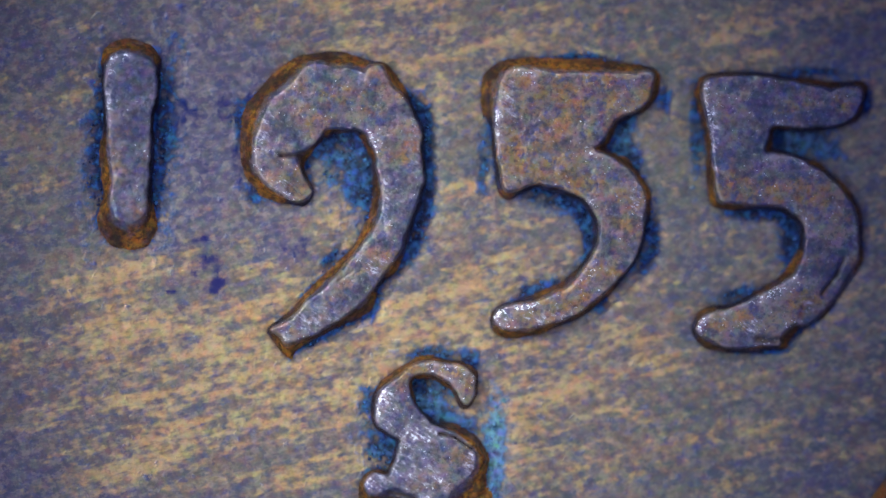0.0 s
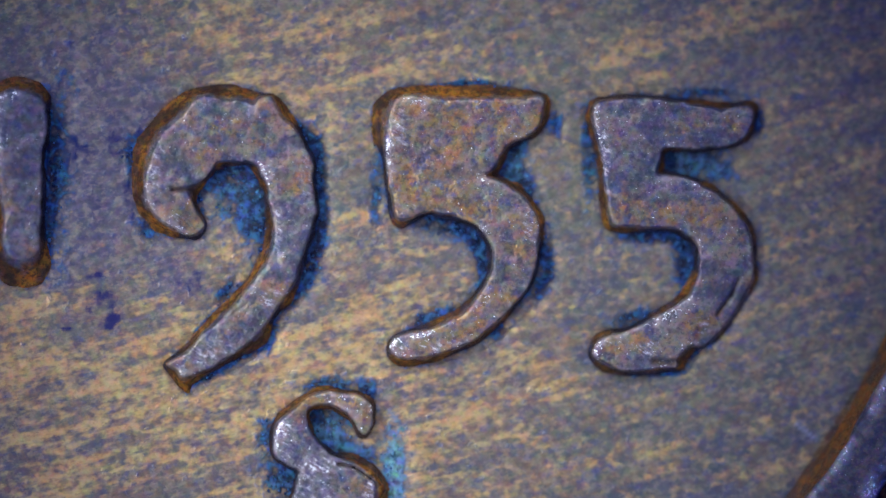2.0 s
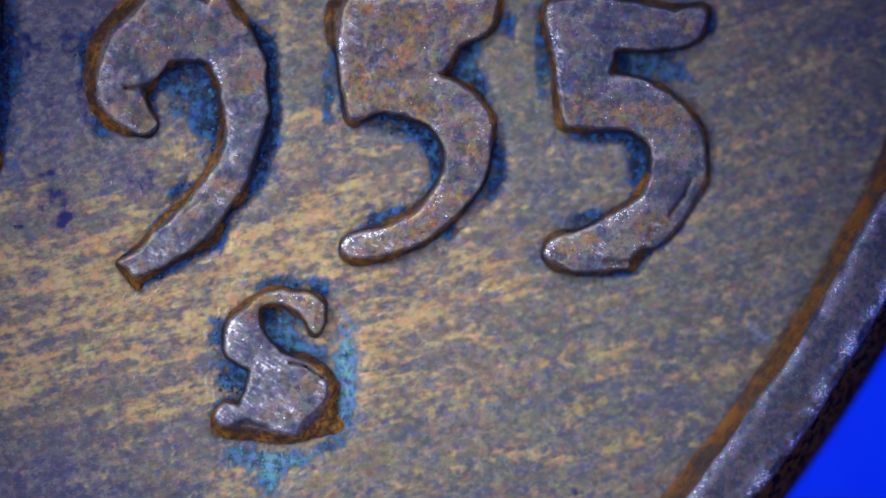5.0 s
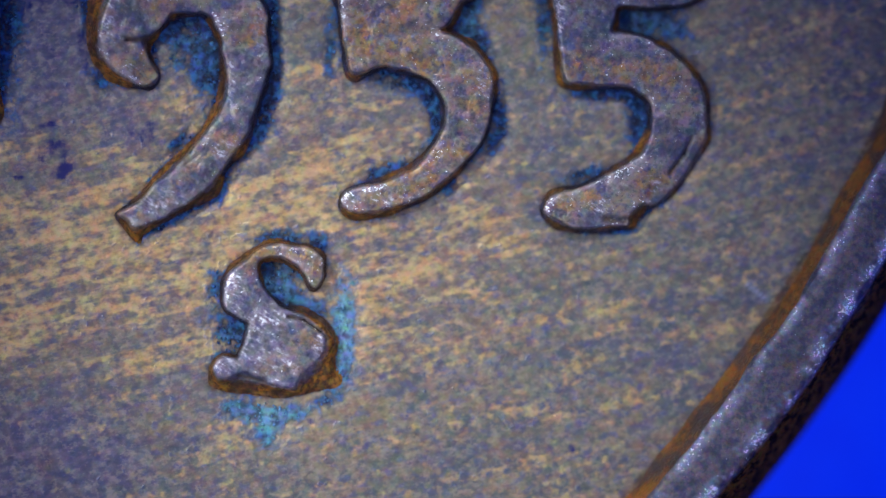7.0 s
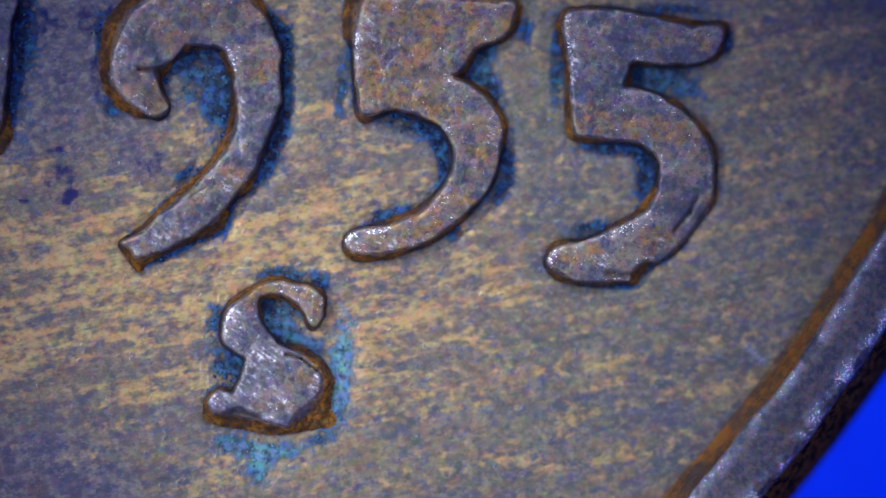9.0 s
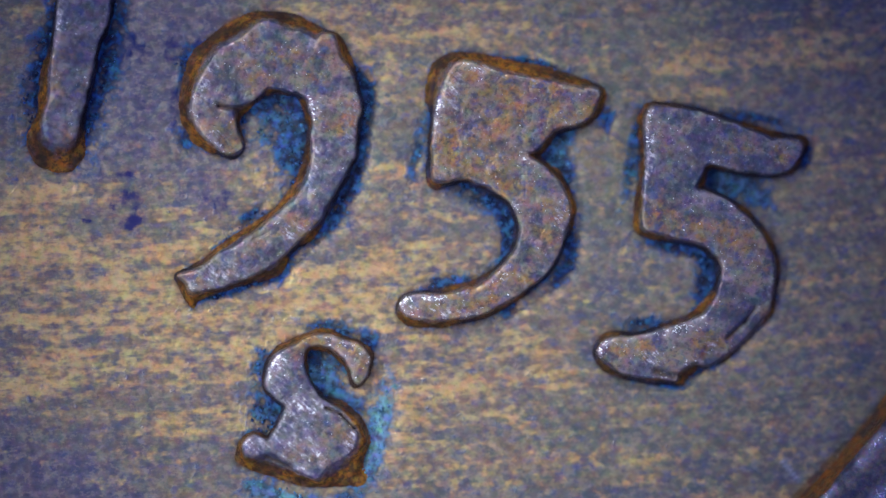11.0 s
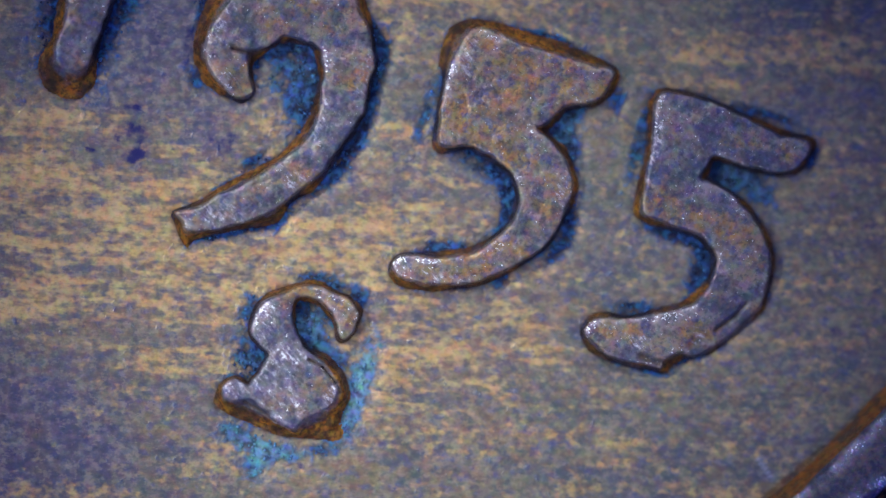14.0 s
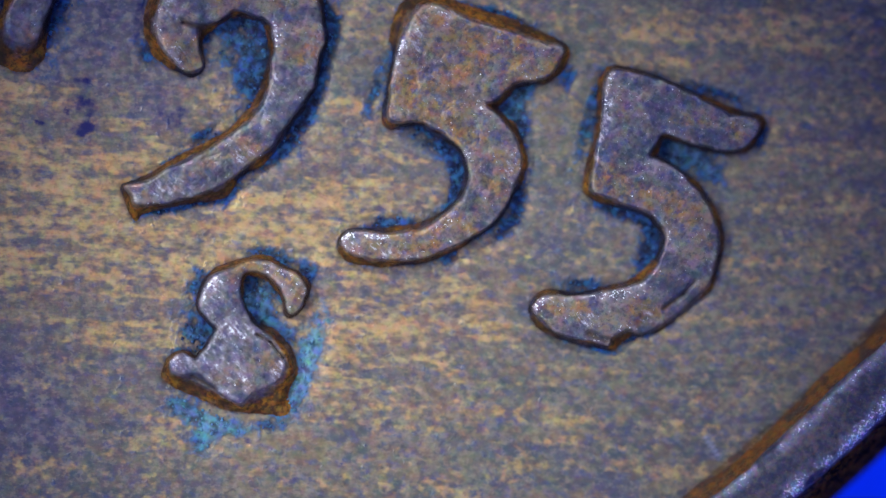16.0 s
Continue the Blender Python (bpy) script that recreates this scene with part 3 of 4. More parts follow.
# name, outline of the top, of the foot, place, grooves and (below nought) ridges (from, to, width, depth), bright worn
# spots with painted glints and browned patches (x, y, half widths, strength), places worn down (x, y, radius, share),
# warmth
GLYPHS = [
    ("numeral", ONE, ONE_FOOT, ONE_AT, [((-0.06, -0.365), (0.03, -0.40), 0.006, 0.010)],
     [(-0.13, 0.0, 0.035, 0.45, 0.7), (0.12, -0.1, 0.02, 0.4, 0.35)], [], [], 0.1, "slim flat-topped numeral 1, violet-brown top"),
    ("numeral", NINE, NINE_FOOT, NINE_AT, [((-0.32, 0.26), (-0.21, 0.265), 0.012, 0.035), ((0.02, -0.42), (0.10, -0.36), 0.005, 0.008)],
     [(-0.12, -0.62, 0.14, 0.07, 0.7), (-0.42, 0.42, 0.05, 0.14, 0.6), (-0.31, 0.07, 0.07, 0.07, 0.6), (0.24, 0.72, 0.06, 0.04, 0.4), (0.42, 0.36, 0.03, 0.2, 0.5),
      (0.23, -0.34, 0.09, 0.06, 0.5), (0.26, 0.05, 0.03, 0.12, 0.4)], [(-0.22, 0.10, 0.06, 0.09, 0.9), (0.36, 0.30, 0.07, 0.10, 0.4), (0.12, -0.30, 0.12, 0.12, 0.5)], [(-0.19, 0.07, 0.09, 0.6)], 0.3, "curled numeral 9 with orange-brown flanks"),
    ("numeral", FIVE_BOLD, FIVE_BOLD_FOOT, FIVE_BOLD_AT,
     [((0.06, 0.29), (-0.20, 0.27), 0.035, 0.011), ((-0.36, 0.39), (-0.28, 0.25), 0.006, 0.006), ((-0.50, 0.60), (-0.47, 0.41), 0.012, 0.02), ((-0.525, 0.55), (-0.515, 0.45), 0.008, -0.03)],
     [(-0.38, 0.54, 0.05, 0.12, 0.6), (-0.43, 0.31, 0.02, 0.1, 0.6), (-0.375, -0.67, 0.045, 0.04, 1.0), (-0.12, -0.66, 0.18, 0.03, 0.5), (0.34, 0.04, 0.03, 0.1, 0.6), (-0.24, 0.70, 0.06, 0.03, 0.6)],
     [(-0.36, 0.16, 0.12, 0.16, 0.7), (-0.15, -0.60, 0.3, 0.08, 0.6), (0.30, 0.52, 0.14, 0.05, 0.6), (0.0, 0.12, 0.25, 0.1, 0.4)], [(-0.55, 0.55, 0.10, 0.3)], 0.45, "broad numeral 5 with clogged upper arm"),
    ("numeral", FIVE_WORN, FIVE_WORN_FOOT, FIVE_WORN_AT,
     [((0.25, -0.44), (0.33, -0.33), 0.012, 0.022), ((0.33, -0.33), (0.37, -0.24), 0.010, 0.016), ((0.10, -0.29), (0.16, -0.14), 0.012, -0.006), ((-0.10, -0.70), (0.0, -0.71), 0.022, 0.03)],
     [(-0.38, 0.42, 0.03, 0.2, 0.9), (-0.14, -0.63, 0.06, 0.04, 0.7), (0.16, -0.51, 0.05, 0.03, 0.7), (0.10, 0.29, 0.03, 0.02, 0.7), (0.43, -0.05, 0.025, 0.12, 0.4)], [(-0.25, 0.13, 0.14, 0.10, 0.6), (-0.15, -0.60, 0.3, 0.1, 0.7), (0.20, 0.15, 0.15, 0.08, 0.5)], [(0.40, -0.40, 0.17, 0.85), (0.22, -0.56, 0.10, 0.7), (0.48, -0.20, 0.10, 0.5)], 0.15,
     "numeral 5 with chipped, worn lower curve"),
    ("mint_mark", LETTER_S, LETTER_S_FOOT, LETTER_S_AT,
     [((0.10, 0.01), (0.19, -0.01), 0.008, 0.025), ((0.19, -0.01), (0.28, -0.07), 0.008, 0.03), ((0.28, -0.07), (0.32, -0.11), 0.008, 0.025), ((-0.17, -0.32), (-0.02, -0.35), 0.010, 0.02),
      ((0.17, 0.035), (0.29, -0.03), 0.025, -0.035), ((0.29, -0.03), (0.345, -0.13), 0.025, -0.035), ((0.345, -0.13), (0.33, -0.30), 0.03, -0.02)],
     [(0.08, -0.22, 0.03, 0.022, 1.3), (0.11, -0.25, 0.03, 0.022, 1.3), (0.145, -0.285, 0.03, 0.022, 1.3), (-0.02, -0.01, 0.12, 0.07, 0.8), (0.27, -0.15, 0.03, 0.09, 0.9), (-0.25, -0.265, 0.07, 0.05, 1.0), (-0.06, -0.20, 0.14, 0.12, 0.45),
      (-0.19, 0.13, 0.06, 0.12, 0.6), (0.03, -0.36, 0.06, 0.03, 0.8)], [(0.12, 0.36, 0.16, 0.07, 0.9), (-0.10, 0.33, 0.12, 0.07, 0.8), (0.25, 0.25, 0.05, 0.08, 0.5), (0.17, -0.12, 0.09, 0.08, 0.4)], [], 0.1,
     "small letter S, worn lower half with painted glints"),
]


# ---- the lit blue screen under the coin ----
mesh = bpy.data.meshes.new("backdrop")
bm = bmesh.new()
bmesh.ops.create_cube(bm, size=1.0, matrix=Matrix.Translation((0, 0, -0.5 * MM)) @ Matrix.Diagonal((0.21, 0.297, 1.0 * MM, 1)))
bmesh.ops.bevel(bm, geom=bm.edges[:], offset=0.2 * MM, segments=2, affect="EDGES")
bm.to_mesh(mesh)
bm.free()
mesh.materials.append(SHEET_MAT)
tagged(new("backdrop", mesh), "plain glowing blue screen under the coin", "screen", kind="structure")

# ---- the coin ----
coin = tagged(new("coin"), "worn toned bronze coin with raised date on a glowing blue screen", "coin")


def glyph(name, outline, foot, at, grooves, spots, browned, worn, warm, label, seed):
    line, base_line = closed_spline(outline), closed_spline(foot)
    lo, hi = base_line.min(0) - 0.06, base_line.max(0) + 0.06
    x, y = np.meshgrid(np.arange(lo[0], hi[0], 0.009), np.arange(lo[1], hi[1], 0.009))
    d, nx, ny = distance(x, y, line)
    d = d + 0.009 * value_noise(x, y, 0.07, seed)
    if name == "mint_mark":
        d = d - 0.010
    low = distance(x, y, base_line)[0] + 0.010 * value_noise(x, y, 0.12, seed + 1) + 0.006 * value_noise(x, y, 0.05, seed + 8)
    w = np.maximum(d - low, 0.018)
    fall = 0.35 * smooth(d / w, 0, 1.0) + 0.65 * (1 - (1 - np.clip(d / w, 0, 1)) ** 2)
    top = RELIEF * (1 + 0.06 * value_noise(x, y, 0.3, seed + 2)) + 0.006 * value_noise(x, y, 0.09, seed + 3)
    sunk = np.zeros_like(x)
    for cx, cy, r, k in worn:
        sunk = np.maximum(sunk, k * np.exp(-(((x - cx) ** 2 + (y - cy) ** 2) / r ** 2) ** 1.5))
    top = top * (1 - 0.75 * sunk) - 0.006 * np.exp(np.minimum(d, 0) / 0.018)
    z = FIELD_Z + top * (1 - fall) - 0.03 * smooth(d / w, 0.75, 1.25) + 0.002 * value_noise(x, y, 0.035, seed + 4) * fall
    groove_dark, polish_glint = np.zeros_like(x), np.zeros_like(x)
    for p, q, width, deep in grooves:
        ab = np.array(q) - np.array(p)
        t = np.clip(((x - p[0]) * ab[0] + (y - p[1]) * ab[1]) / (ab @ ab), 0, 1)
        off = np.hypot(x - p[0] - t * ab[0], y - p[1] - t * ab[1]) + 0.3 * width * value_noise(x, y, 0.04, seed + 5)
        z = z - deep * np.exp(-((off / width) ** 2)) * ((1 - fall) if deep > 0 else 1)
        if deep > 0:
            groove_dark = np.maximum(groove_dark, smooth(deep, 0.004, 0.02) * np.exp(-((off / (width * 1.1)) ** 2)))
    for cx, cy, rx, ry, k in spots:
        polish_glint = np.maximum(polish_glint, k * np.exp(-(((x - cx) / rx) ** 2 + ((y - cy) / ry) ** 2) ** 2))
    warmth = warm + 0.25 * value_noise(x, y, 0.5, seed + 7)
    for cx, cy, rx, ry, k in browned:
        warmth = warmth + k * np.exp(-((x - cx) / rx) ** 2 - ((y - cy) / ry) ** 2)
    # painted glints are strongest on crests that face west
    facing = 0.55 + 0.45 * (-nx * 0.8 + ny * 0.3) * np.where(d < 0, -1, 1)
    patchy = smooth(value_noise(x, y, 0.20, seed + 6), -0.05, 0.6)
    far = np.maximum.reduce([low[:-1, :-1], low[1:, 1:]])
    mesh = sheet_mesh(name, x, y, z, far < 0.025, {
        "slope": np.clip(d / w, 0, 1) * (1 - 0.85 * sunk), "edge_glint": np.exp(-np.abs(d + 0.016) / 0.024) * np.clip(facing, 0, 1) * patchy * 1.25 * (1 - sunk), "polish_glint": polish_glint, "groove_dark": groove_dark, "rust": smooth(w, 0.022, 0.055) * 0.7 + (0.45 if name == "mint_mark" else 0.15) + 0.40 * value_noise(x, y, 0.28, seed + 9), "warm": warmth})
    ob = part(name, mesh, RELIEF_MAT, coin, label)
    ob.location = (at[0] * MM, at[1] * MM, 0)


for k, g in enumerate(GLYPHS):
    glyph(*g, seed=40 + 10 * k)


def field():
    """The flat ground of the coin: fine where the date stands, coarse elsewhere."""
    step = 0.018
    def axis(a, b):
        return np.concatenate([np.linspace(-9.3, a, 30, endpoint=False), np.arange(a, b, step), np.linspace(b, 9.3, 12 if b < 9 else 2)[0 if b < 9.2 else 1:]])
    x, y = np.meshgrid(axis(2.1, 9.1), axis(-6.7, -1.8))
    near = np.full(x.shape, 9.0)
    for entry in GLYPHS:
        line = closed_spline(entry[2], 0.03) + np.array(entry[3])
        box = (x > line[:, 0].min() - 0.5) & (x < line[:, 0].max() + 0.5) & (y > line[:, 1].min() - 0.5) & (y < line[:, 1].max() + 0.5)
        near[box] = np.minimum(near[box], distance(x[box], y[box], line)[0] + 0.008)
    # how much relief stands close round a place
    fx = (x[0] >= 2.1) & (x[0] < 9.1)
    fy = (y[:, 0] >= -6.7) & (y[:, 0] < -1.8)
    block = (near[np.ix_(fy, fx)] < 0).astype(float)
    kernel = np.exp(-0.5 * (np.arange(-16, 17) * step / 0.11) ** 2)
    kernel /= kernel.sum()
    block = np.apply_along_axis(np.convolve, 0, block, kernel, "same")
    block = np.apply_along_axis(np.convolve, 1, block, kernel, "same")
    hem = np.zeros_like(x)
    hem[np.ix_(fy, fx)] = block
    # crust thickest in enclosed places and along the foot, doubling as shade there
    verd_shade = 0.45 * smooth(hem, 0.30, 0.55) + 0.45 * np.exp(-np.maximum(near, 0) / 0.022)
    pale = np.zeros_like(x)

    def blob(cx, cy, rx, ry, turn=0.0):
        c, s = math.cos(radians(turn)), math.sin(radians(turn))
        u, v = (x - cx) * c + (y - cy) * s, -(x - cx) * s + (y - cy) * c
        return np.exp(-(u / rx) ** 2 - (v / ry) ** 2)

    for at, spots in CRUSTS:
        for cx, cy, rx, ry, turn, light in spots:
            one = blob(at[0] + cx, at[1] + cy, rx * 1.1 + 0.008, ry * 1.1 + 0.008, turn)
            verd_shade += (1.1 + 0.5 * light) * one
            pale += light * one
    stain = np.zeros_like(x)
    for sx, sy, rx, ry, turn in STAINS:
        faint = (0.42 if sx > 7 else 0.68) if min(rx, ry) > 0.045 else 1.0
        stain = np.maximum(stain, faint * smooth(blob(sx, sy, rx, ry, turn) + 0.45 * value_noise(x, y, 0.06, 5), 0.15, 0.95))
    wear = blob(3.55, -4.7, 1.35, 0.7, 10) + 0.35 * blob(5.2, -5.0, 0.9, 0.6, 10) + 0.5 * blob(5.4, -4.2, 1.0, 0.7) + 0.55 * blob(5.55, -4.55, 0.7, 0.32) + 0.5 * blob(4.6, -2.7, 1.0, 0.3, 10) + 0.8 * blob(4.95, -2.68, 0.5, 0.16, 14) + 0.35 * blob(7.9, -3.0, 0.5, 0.3) - 0.1 * blob(7.6, -3.9, 0.9, 1.2)
    blue = 1.0 * blob(3.5, -3.25, 0.55, 0.8) + 0.7 * blob(2.9, -5.95, 1.1, 0.5) + 0.7 * blob(3.55, -5.75, 0.75, 0.40) + 0.8 * blob(2.3, -5.2, 0.5, 0.55) + 0.5 * blob(2.2, -4.1, 0.45, 0.5) + 0.4 * blob(2.5, -2.8, 0.5, 0.5) + 0.6 * blob(4.0, -3.95, 0.16, 0.14) + 0.5 * blob(3.75, -3.1, 0.25, 0.3)
    scratch = np.zeros_like(x)
    for ax, ay, bx, by, wide in SCRATCHES:
        t = np.clip(((x - ax) * (bx - ax) + (y - ay) * (by - ay)) / ((bx - ax) ** 2 + (by - ay) ** 2), 0, 1)
        scratch = np.maximum(scratch, np.exp(-(np.hypot(x - ax - t * (bx - ax), y - ay - t * (by - ay)) / wide) ** 2))
    z = FIELD_Z - 0.016 * np.clip(verd_shade, 0, 1.2) + 0.004 * value_noise(x, y, 0.5, 7) + 0.0015 * value_noise(x, y, 0.07, 8)
    # hairline groove along the rim, its faint shadow line painted into the stain
    bow = np.hypot(x, y) - 8.785 - 0.006 * value_noise(x, y, 0.2, 14)
    line = np.exp(-(bow / 0.013) ** 2) * smooth(np.degrees(np.arctan2(y, x)), -32.6, -31.6) * (1 - smooth(np.degrees(np.arctan2(y, x)), -28, -26.5))
    z -= 0.002 * line
    stain = np.maximum(stain, 0.40 * line)
    z += 0.008 * np.clip(verd_shade, 0, 1) * value_noise(x, y, 0.05, 9)
    r = np.hypot(x, y)
    r = np.maximum.reduce([r[:-1, :-1], r[1:, 1:], r[:-1, 1:], r[1:, :-1]])
    mesh = sheet_mesh("field", x, y, z, r < 9.05, {"verdigris": verd_shade, "wear": wear, "pale": np.clip(pale, 0, 1), "stain": np.clip(stain, 0, 1) * 0.9, "blue": blue, "scratch": scratch, "foot": np.maximum(np.exp(-np.maximum(near, 0) / 0.022), 0.85 * np.exp(-np.maximum(9.005 - np.hypot(x, y), 0) / 0.022)) + 0.55 * blob(3.62, -5.87, 0.10, 0.26, 20)})
    ground = part("field", mesh, FIELD_MAT, coin, "flat brown field with brassy hairlines and blue-green crust")
    # loose grains of crust in the hollows
    rng = np.random.default_rng(77)
    weight = np.where((near > 0.004) & (x > 2.1) & (y > -6.7) & (y < -1.8), smooth(verd_shade + 0.3 * value_noise(x, y, 0.12, 12), 0.65, 1.3), 0).ravel()
    pick = rng.choice(weight.size, 1000, p=weight / weight.sum())
    g = (1 + 5 ** 0.5) / 2
    ico = np.array([(-1, g, 0), (1, g, 0), (-1, -g, 0), (1, -g, 0), (0, -1, g), (0, 1, g), (0, -1, -g), (0, 1, -g), (g, 0, -1), (g, 0, 1), (-g, 0, -1), (-g, 0, 1)]) / 1.9
    tri = [(0, 11, 5), (0, 5, 1), (0, 1, 7), (0, 7, 10), (0, 10, 11), (1, 5, 9), (5, 11, 4), (11, 10, 2), (10, 7, 6), (7, 1, 8),
           (3, 9, 4), (3, 4, 2), (3, 2, 6), (3, 6, 8), (3, 8, 9), (4, 9, 5), (2, 4, 11), (6, 2, 10), (8, 6, 7), (9, 8, 1)]
    co, faces, tint = [], [], []
    for k, i in enumerate(pick):
        size = rng.uniform(0.003, 0.010)
        lump = ico * size * rng.uniform(0.6, 1.4, (12, 1)) * rng.uniform(0.7, 1.4, 3)
        middle = (x.ravel()[i] + rng.uniform(-0.01, 0.01), y.ravel()[i] + rng.uniform(-0.01, 0.01), z.ravel()[i] + size * 0.1)
        co.append((lump + middle) * MM)
        faces += [tuple(12 * k + v for v in f) for f in tri]
        tint += [min(1.0, pale.ravel()[i])] * 12
    mesh = bpy.data.meshes.new("verdigris_crust")
    mesh.from_pydata(np.vstack(co).tolist(), [], faces)
    mesh.shade_smooth()
    mesh.attributes.new("pale", "FLOAT", "POINT").data.foreach_set("value", tint)
    tagged(part("verdigris_crust", mesh, CRUST_MAT, ground, "grainy blue-green verdigris crust"), kind="stuff")


# blue-green crust and painted shade beside each character: middle, half widths, turn, paleness
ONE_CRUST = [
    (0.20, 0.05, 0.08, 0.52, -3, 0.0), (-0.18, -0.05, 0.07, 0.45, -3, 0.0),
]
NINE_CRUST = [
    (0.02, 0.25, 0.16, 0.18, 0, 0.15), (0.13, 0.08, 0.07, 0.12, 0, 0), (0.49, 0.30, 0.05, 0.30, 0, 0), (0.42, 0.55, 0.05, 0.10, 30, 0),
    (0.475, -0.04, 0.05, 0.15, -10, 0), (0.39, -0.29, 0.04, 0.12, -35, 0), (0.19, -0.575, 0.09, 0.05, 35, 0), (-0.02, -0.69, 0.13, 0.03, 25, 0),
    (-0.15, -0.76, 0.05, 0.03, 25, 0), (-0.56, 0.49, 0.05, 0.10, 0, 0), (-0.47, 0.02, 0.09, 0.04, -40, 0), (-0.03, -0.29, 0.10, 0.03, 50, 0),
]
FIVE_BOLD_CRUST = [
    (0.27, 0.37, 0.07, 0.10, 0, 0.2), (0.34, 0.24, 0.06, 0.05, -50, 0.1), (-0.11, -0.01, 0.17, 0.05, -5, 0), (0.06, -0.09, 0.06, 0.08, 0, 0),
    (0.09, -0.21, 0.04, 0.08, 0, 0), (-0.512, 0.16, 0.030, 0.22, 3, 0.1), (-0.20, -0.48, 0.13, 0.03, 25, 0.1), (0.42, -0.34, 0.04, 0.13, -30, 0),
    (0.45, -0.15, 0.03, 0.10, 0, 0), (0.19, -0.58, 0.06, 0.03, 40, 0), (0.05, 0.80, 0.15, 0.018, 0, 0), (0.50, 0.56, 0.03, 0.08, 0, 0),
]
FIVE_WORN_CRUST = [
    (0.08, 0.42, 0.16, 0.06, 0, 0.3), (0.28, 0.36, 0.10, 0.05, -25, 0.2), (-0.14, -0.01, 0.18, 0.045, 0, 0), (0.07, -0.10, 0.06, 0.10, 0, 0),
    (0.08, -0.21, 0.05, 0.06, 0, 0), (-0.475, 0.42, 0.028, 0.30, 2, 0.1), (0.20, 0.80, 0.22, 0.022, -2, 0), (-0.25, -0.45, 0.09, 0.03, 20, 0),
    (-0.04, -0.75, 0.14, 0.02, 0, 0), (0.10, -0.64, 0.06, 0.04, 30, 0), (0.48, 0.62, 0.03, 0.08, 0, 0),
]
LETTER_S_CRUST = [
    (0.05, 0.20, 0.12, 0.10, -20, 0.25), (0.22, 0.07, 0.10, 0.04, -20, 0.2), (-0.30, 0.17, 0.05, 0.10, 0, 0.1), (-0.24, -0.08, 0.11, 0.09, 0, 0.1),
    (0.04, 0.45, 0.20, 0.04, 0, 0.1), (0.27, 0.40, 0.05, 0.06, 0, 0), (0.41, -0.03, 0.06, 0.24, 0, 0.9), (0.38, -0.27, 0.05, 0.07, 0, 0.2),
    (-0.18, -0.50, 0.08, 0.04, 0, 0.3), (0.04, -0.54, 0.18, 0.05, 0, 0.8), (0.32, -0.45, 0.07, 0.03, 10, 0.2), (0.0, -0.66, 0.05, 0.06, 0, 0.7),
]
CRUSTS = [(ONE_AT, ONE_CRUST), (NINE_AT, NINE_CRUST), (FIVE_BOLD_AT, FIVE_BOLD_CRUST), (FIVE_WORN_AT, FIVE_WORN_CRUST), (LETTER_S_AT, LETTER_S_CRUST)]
# dark blue stains on the open field: x, y, half widths, turn
STAINS = [
    (3.54, -3.93, 0.069, 0.028, 10), (3.50, -4.09, 0.031, 0.083, 25), (3.64, -4.18, 0.089, 0.038, 15), (3.40, -4.22, 0.041, 0.021, 10),
    (4.09, -3.96, 0.089, 0.076, 0), (5.36, -4.14, 0.024, 0.024, 0), (3.67, -3.19, 0.083, 0.096, 0), (3.56, -3.52, 0.055, 0.062, 0),
    (7.62, -3.95, 0.085, 0.050, 30), (5.03, -5.54, 0.021, 0.028, 0), (6.49, -5.67, 0.021, 0.048, 35), (6.54, -5.74, 0.021, 0.017, 0),
    (3.16, -4.66, 0.048, 0.017, 0), (3.44, -3.25, 0.10, 0.16, 10), (3.74, -3.50, 0.05, 0.14, 5), (3.78, -3.12, 0.06, 0.08, 30), (3.58, -4.05, 0.11, 0.10, 30),
]
# pale scratches on the open field: from, to, width
SCRATCHES = [(7.44, -4.73, 7.55, -4.82, 0.009)]
field()


def turned(name, profile, fine=True):
    """A ring from a profile of (radius, height), finer where the date stands; slightly uneven."""
    angles = np.concatenate([np.arange(-62, -2, 0.12), np.arange(-2, 298, 3.0)]) if fine else np.arange(0, 360, 2.0)
    prof = np.array(profile, float)
    a = np.radians(np.append(angles, angles[0] + 360))
    rr, aa = np.meshgrid(prof[:, 0], a, indexing="ij")
    zz = np.repeat(prof[:, 1][:, None], len(a), 1)
    if fine:
        u = aa * 9
        bend = np.sin(np.clip((rr - 8.9) / 0.6, 0, 1) * math.pi)
        rr = rr + bend * 0.028 * value_noise(u, rr * 2, 0.40, 21, 4)
        rr = rr + 0.035 * np.exp(-((rr - 9.0) / 0.04) ** 2) * value_noise(u, rr * 0, 0.35, 23, 4)
        zz = zz + bend * 0.006 * value_noise(u, rr, 0.1, 22)
        rr[:, -1], zz[:, -1] = rr[:, 0], zz[:, 0]
    return rr * np.cos(aa), rr * np.sin(aa), zz, rr


RIM = [(8.965, FIELD_Z - 0.04), (8.99, FIELD_Z - 0.014), (9.018, FIELD_Z + 0.01), (9.044, FIELD_Z + 0.055), (9.068, FIELD_Z + 0.105), (9.088, FIELD_Z + 0.145),
       (9.101, FIELD_Z + 0.163), (9.114, FIELD_Z + 0.168), (9.19, FIELD_Z + 0.172), (9.28, FIELD_Z + 0.172), (9.345, FIELD_Z + 0.168), (9.375, FIELD_Z + 0.155),
       (9.405, FIELD_Z + 0.11), (9.45, FIELD_Z + 0.04), (9.50, FIELD_Z - 0.05), (9.545, FIELD_Z - 0.14), (9.572, FIELD_Z - 0.26), (9.58, FIELD_Z - 0.4)]
x, y, z, r = turned("rim", RIM)
base = np.repeat(np.array(RIM)[:, 0][:, None], x.shape[1], 1)
wobble = 0.022 * value_noise(np.arctan2(y, x) * 9, base * 0, 0.3, 31, 4)
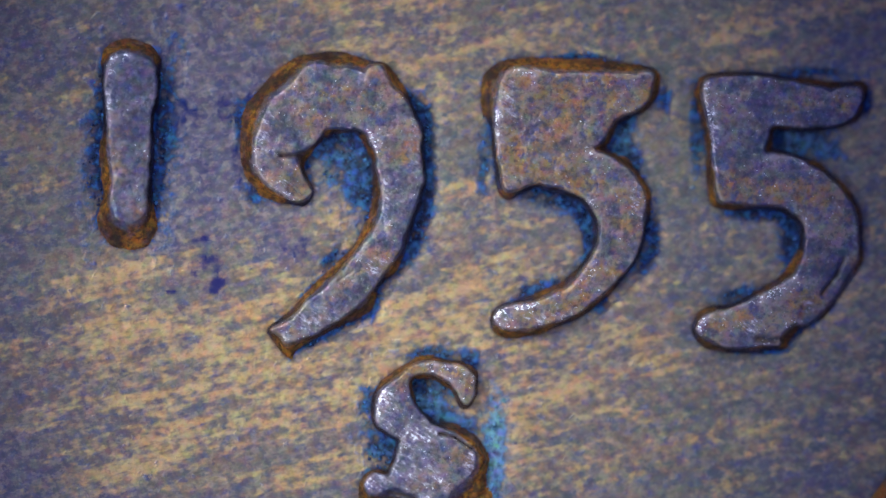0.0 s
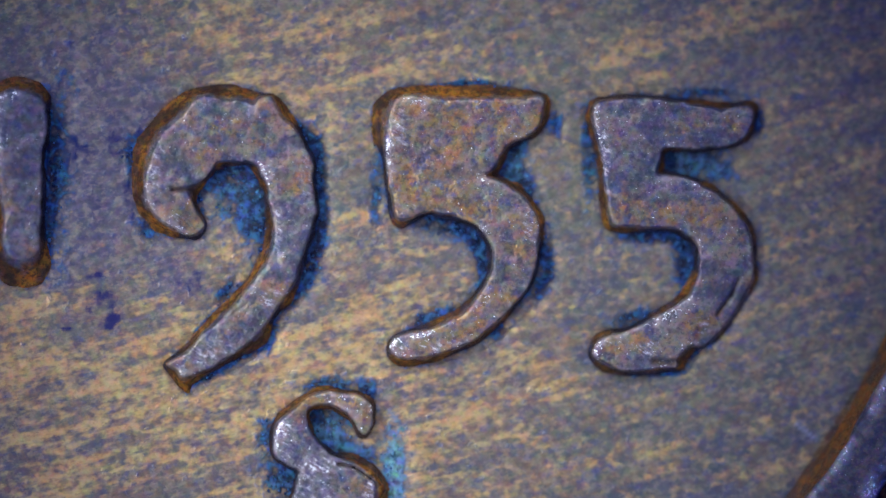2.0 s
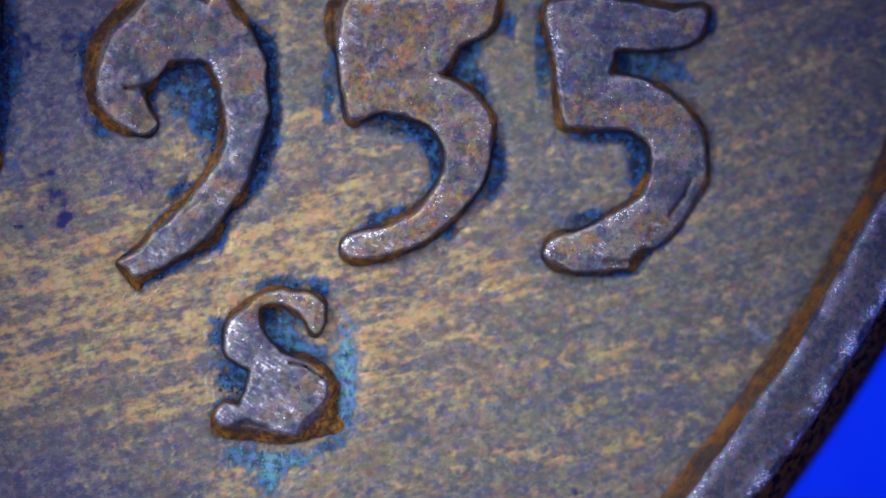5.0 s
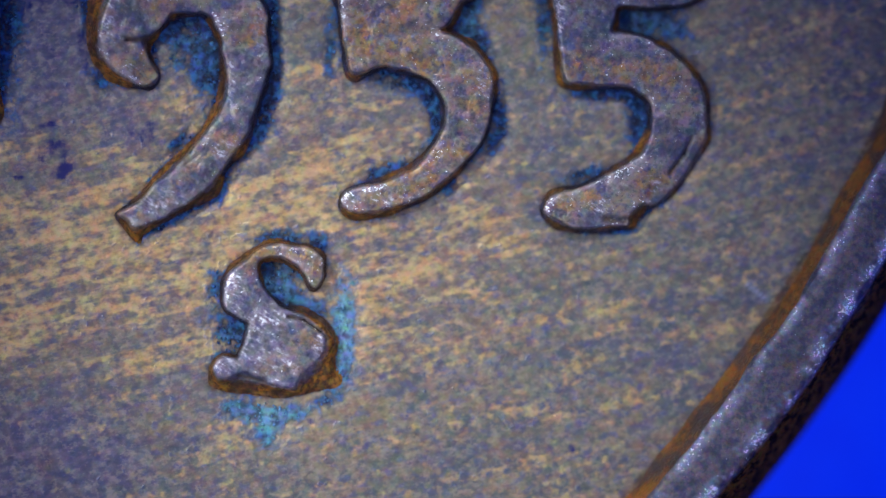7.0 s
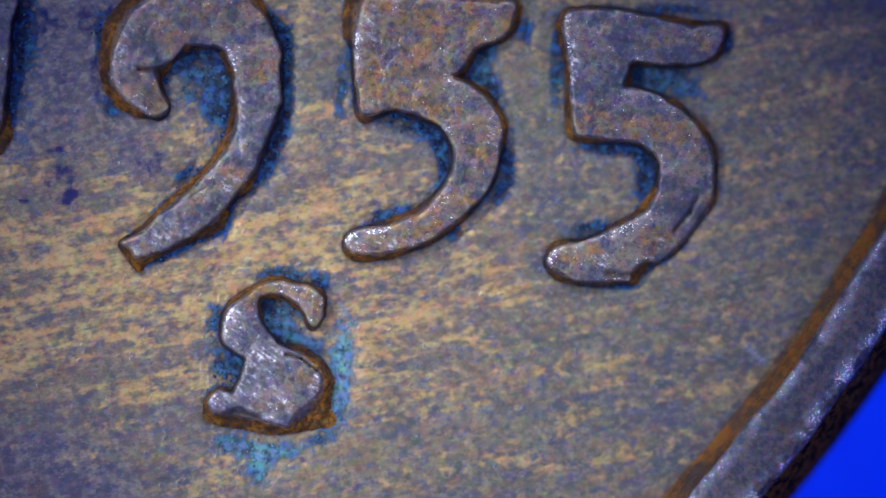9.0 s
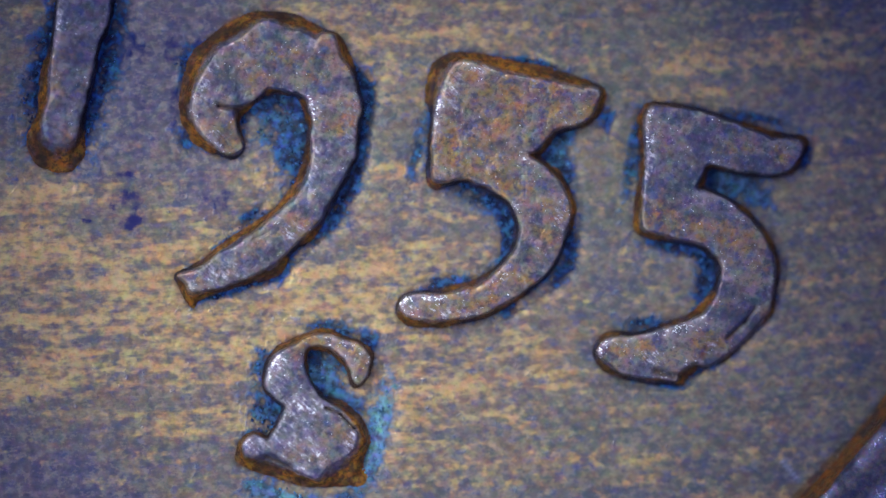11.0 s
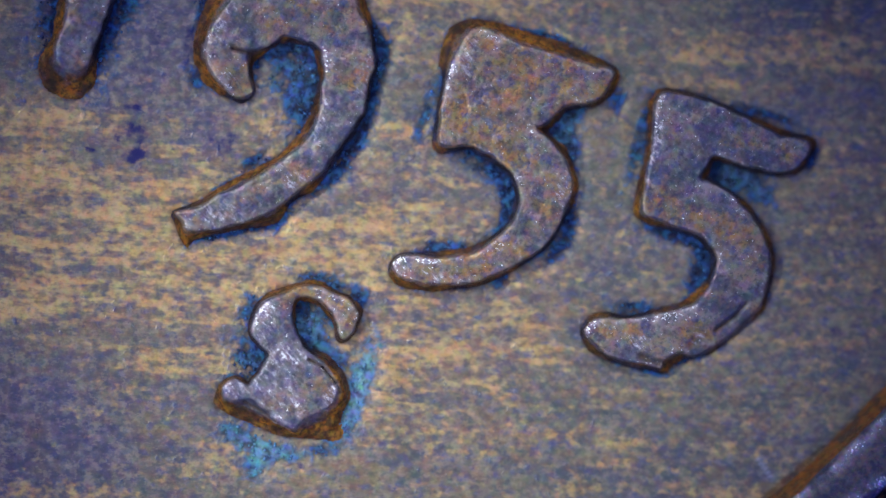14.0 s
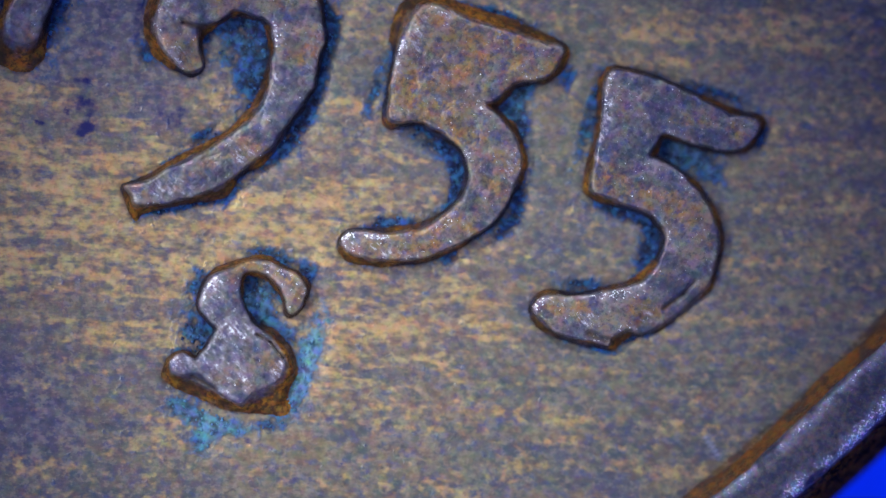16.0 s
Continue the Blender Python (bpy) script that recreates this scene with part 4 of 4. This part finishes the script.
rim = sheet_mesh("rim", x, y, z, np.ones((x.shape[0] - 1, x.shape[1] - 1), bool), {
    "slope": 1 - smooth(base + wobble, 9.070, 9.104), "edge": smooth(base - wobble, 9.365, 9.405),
    "edge_glint": 0.55 * np.exp(-((base - 9.125) / 0.03) ** 2) + 1.0 * np.exp(-((base - 9.36) / 0.03) ** 2)})
part("rim", rim, RIM_MAT, coin, "raised violet-grey rim with glints painted along its edges")

BODY = [(0.001, 1.2), (9.30, 1.2), (9.581, FIELD_Z - 0.38), (9.58, 0.2), (9.48, 0.06), (9.38, 0.0), (9.1, 0.0), (9.0, 0.06), (0.001, 0.06)]
x, y, z, r = turned("body", BODY, fine=True)
body = sheet_mesh("body", x, y, z, np.ones((x.shape[0] - 1, x.shape[1] - 1), bool), {})
part("body", body, EDGE_MAT, coin, "dark brown plain edge of the coin")


# ---- the coin is pushed and turned on the sheet ----
def motions():
    rows = [
        (0.0, -4.781, 4.074, -1.60), (0.5, -4.936, 3.972, -1.29), (1.0, -5.192, 3.826, -0.78), (1.5, -5.323, 3.787, -0.52),
        (2.0, -5.466, 3.787, -0.18), (2.5, -5.518, 3.802, -0.11), (3.0, -5.614, 3.843, -0.00), (3.5, -5.644, 3.866, -0.02),
        (4.0, -5.671, 3.895, -0.02), (4.2, -5.680, 3.920, -0.01), (4.4, -5.751, 4.073, -0.10), (4.5, -5.762, 4.154, -0.33), (4.8, -5.800, 4.230, -0.20),
        (5.0, -5.713, 4.366, -0.42), (5.2, -5.666, 4.410, -0.60), (7.3, -5.667, 4.688, -1.06), (7.5, -5.661, 4.688, -1.10),
        (7.7, -5.594, 4.616, -1.22), (8.0, -5.572, 4.646, -1.37), (8.2, -5.523, 4.650, -1.74), (10.3, -4.923, 5.091, -8.96),
        (10.5, -4.619, 5.150, -9.74), (10.7, -4.496, 4.916, -10.66), (11.0, -4.432, 4.980, -11.81), (11.5, -4.396, 5.074, -12.73),
        (12.0, -4.384, 5.117, -13.08), (12.5, -4.383, 5.117, -13.09), (12.7, -4.334, 5.045, -13.13), (12.8, -4.304, 5.017, -13.35),
        (13.0, -4.098, 5.191, -14.39), (13.2, -4.050, 5.321, -15.14), (13.5, -4.079, 5.431, -16.08), (13.7, -3.997, 5.421, -16.54),
        (14.0, -3.916, 5.598, -17.58), (14.2, -3.919, 5.613, -17.80), (14.4, -4.092, 5.724, -17.96), (14.5, -4.129, 5.779, -18.33),
        (15.0, -4.155, 5.766, -18.05), (15.5, -4.157, 5.764, -18.03), (16.0, -4.157, 5.762, -18.02),
    ]
    walk(coin, [(t, pose(px * MM, py * MM, 0, 0, 0, turn)) for t, px, py, turn in rows])


motions()
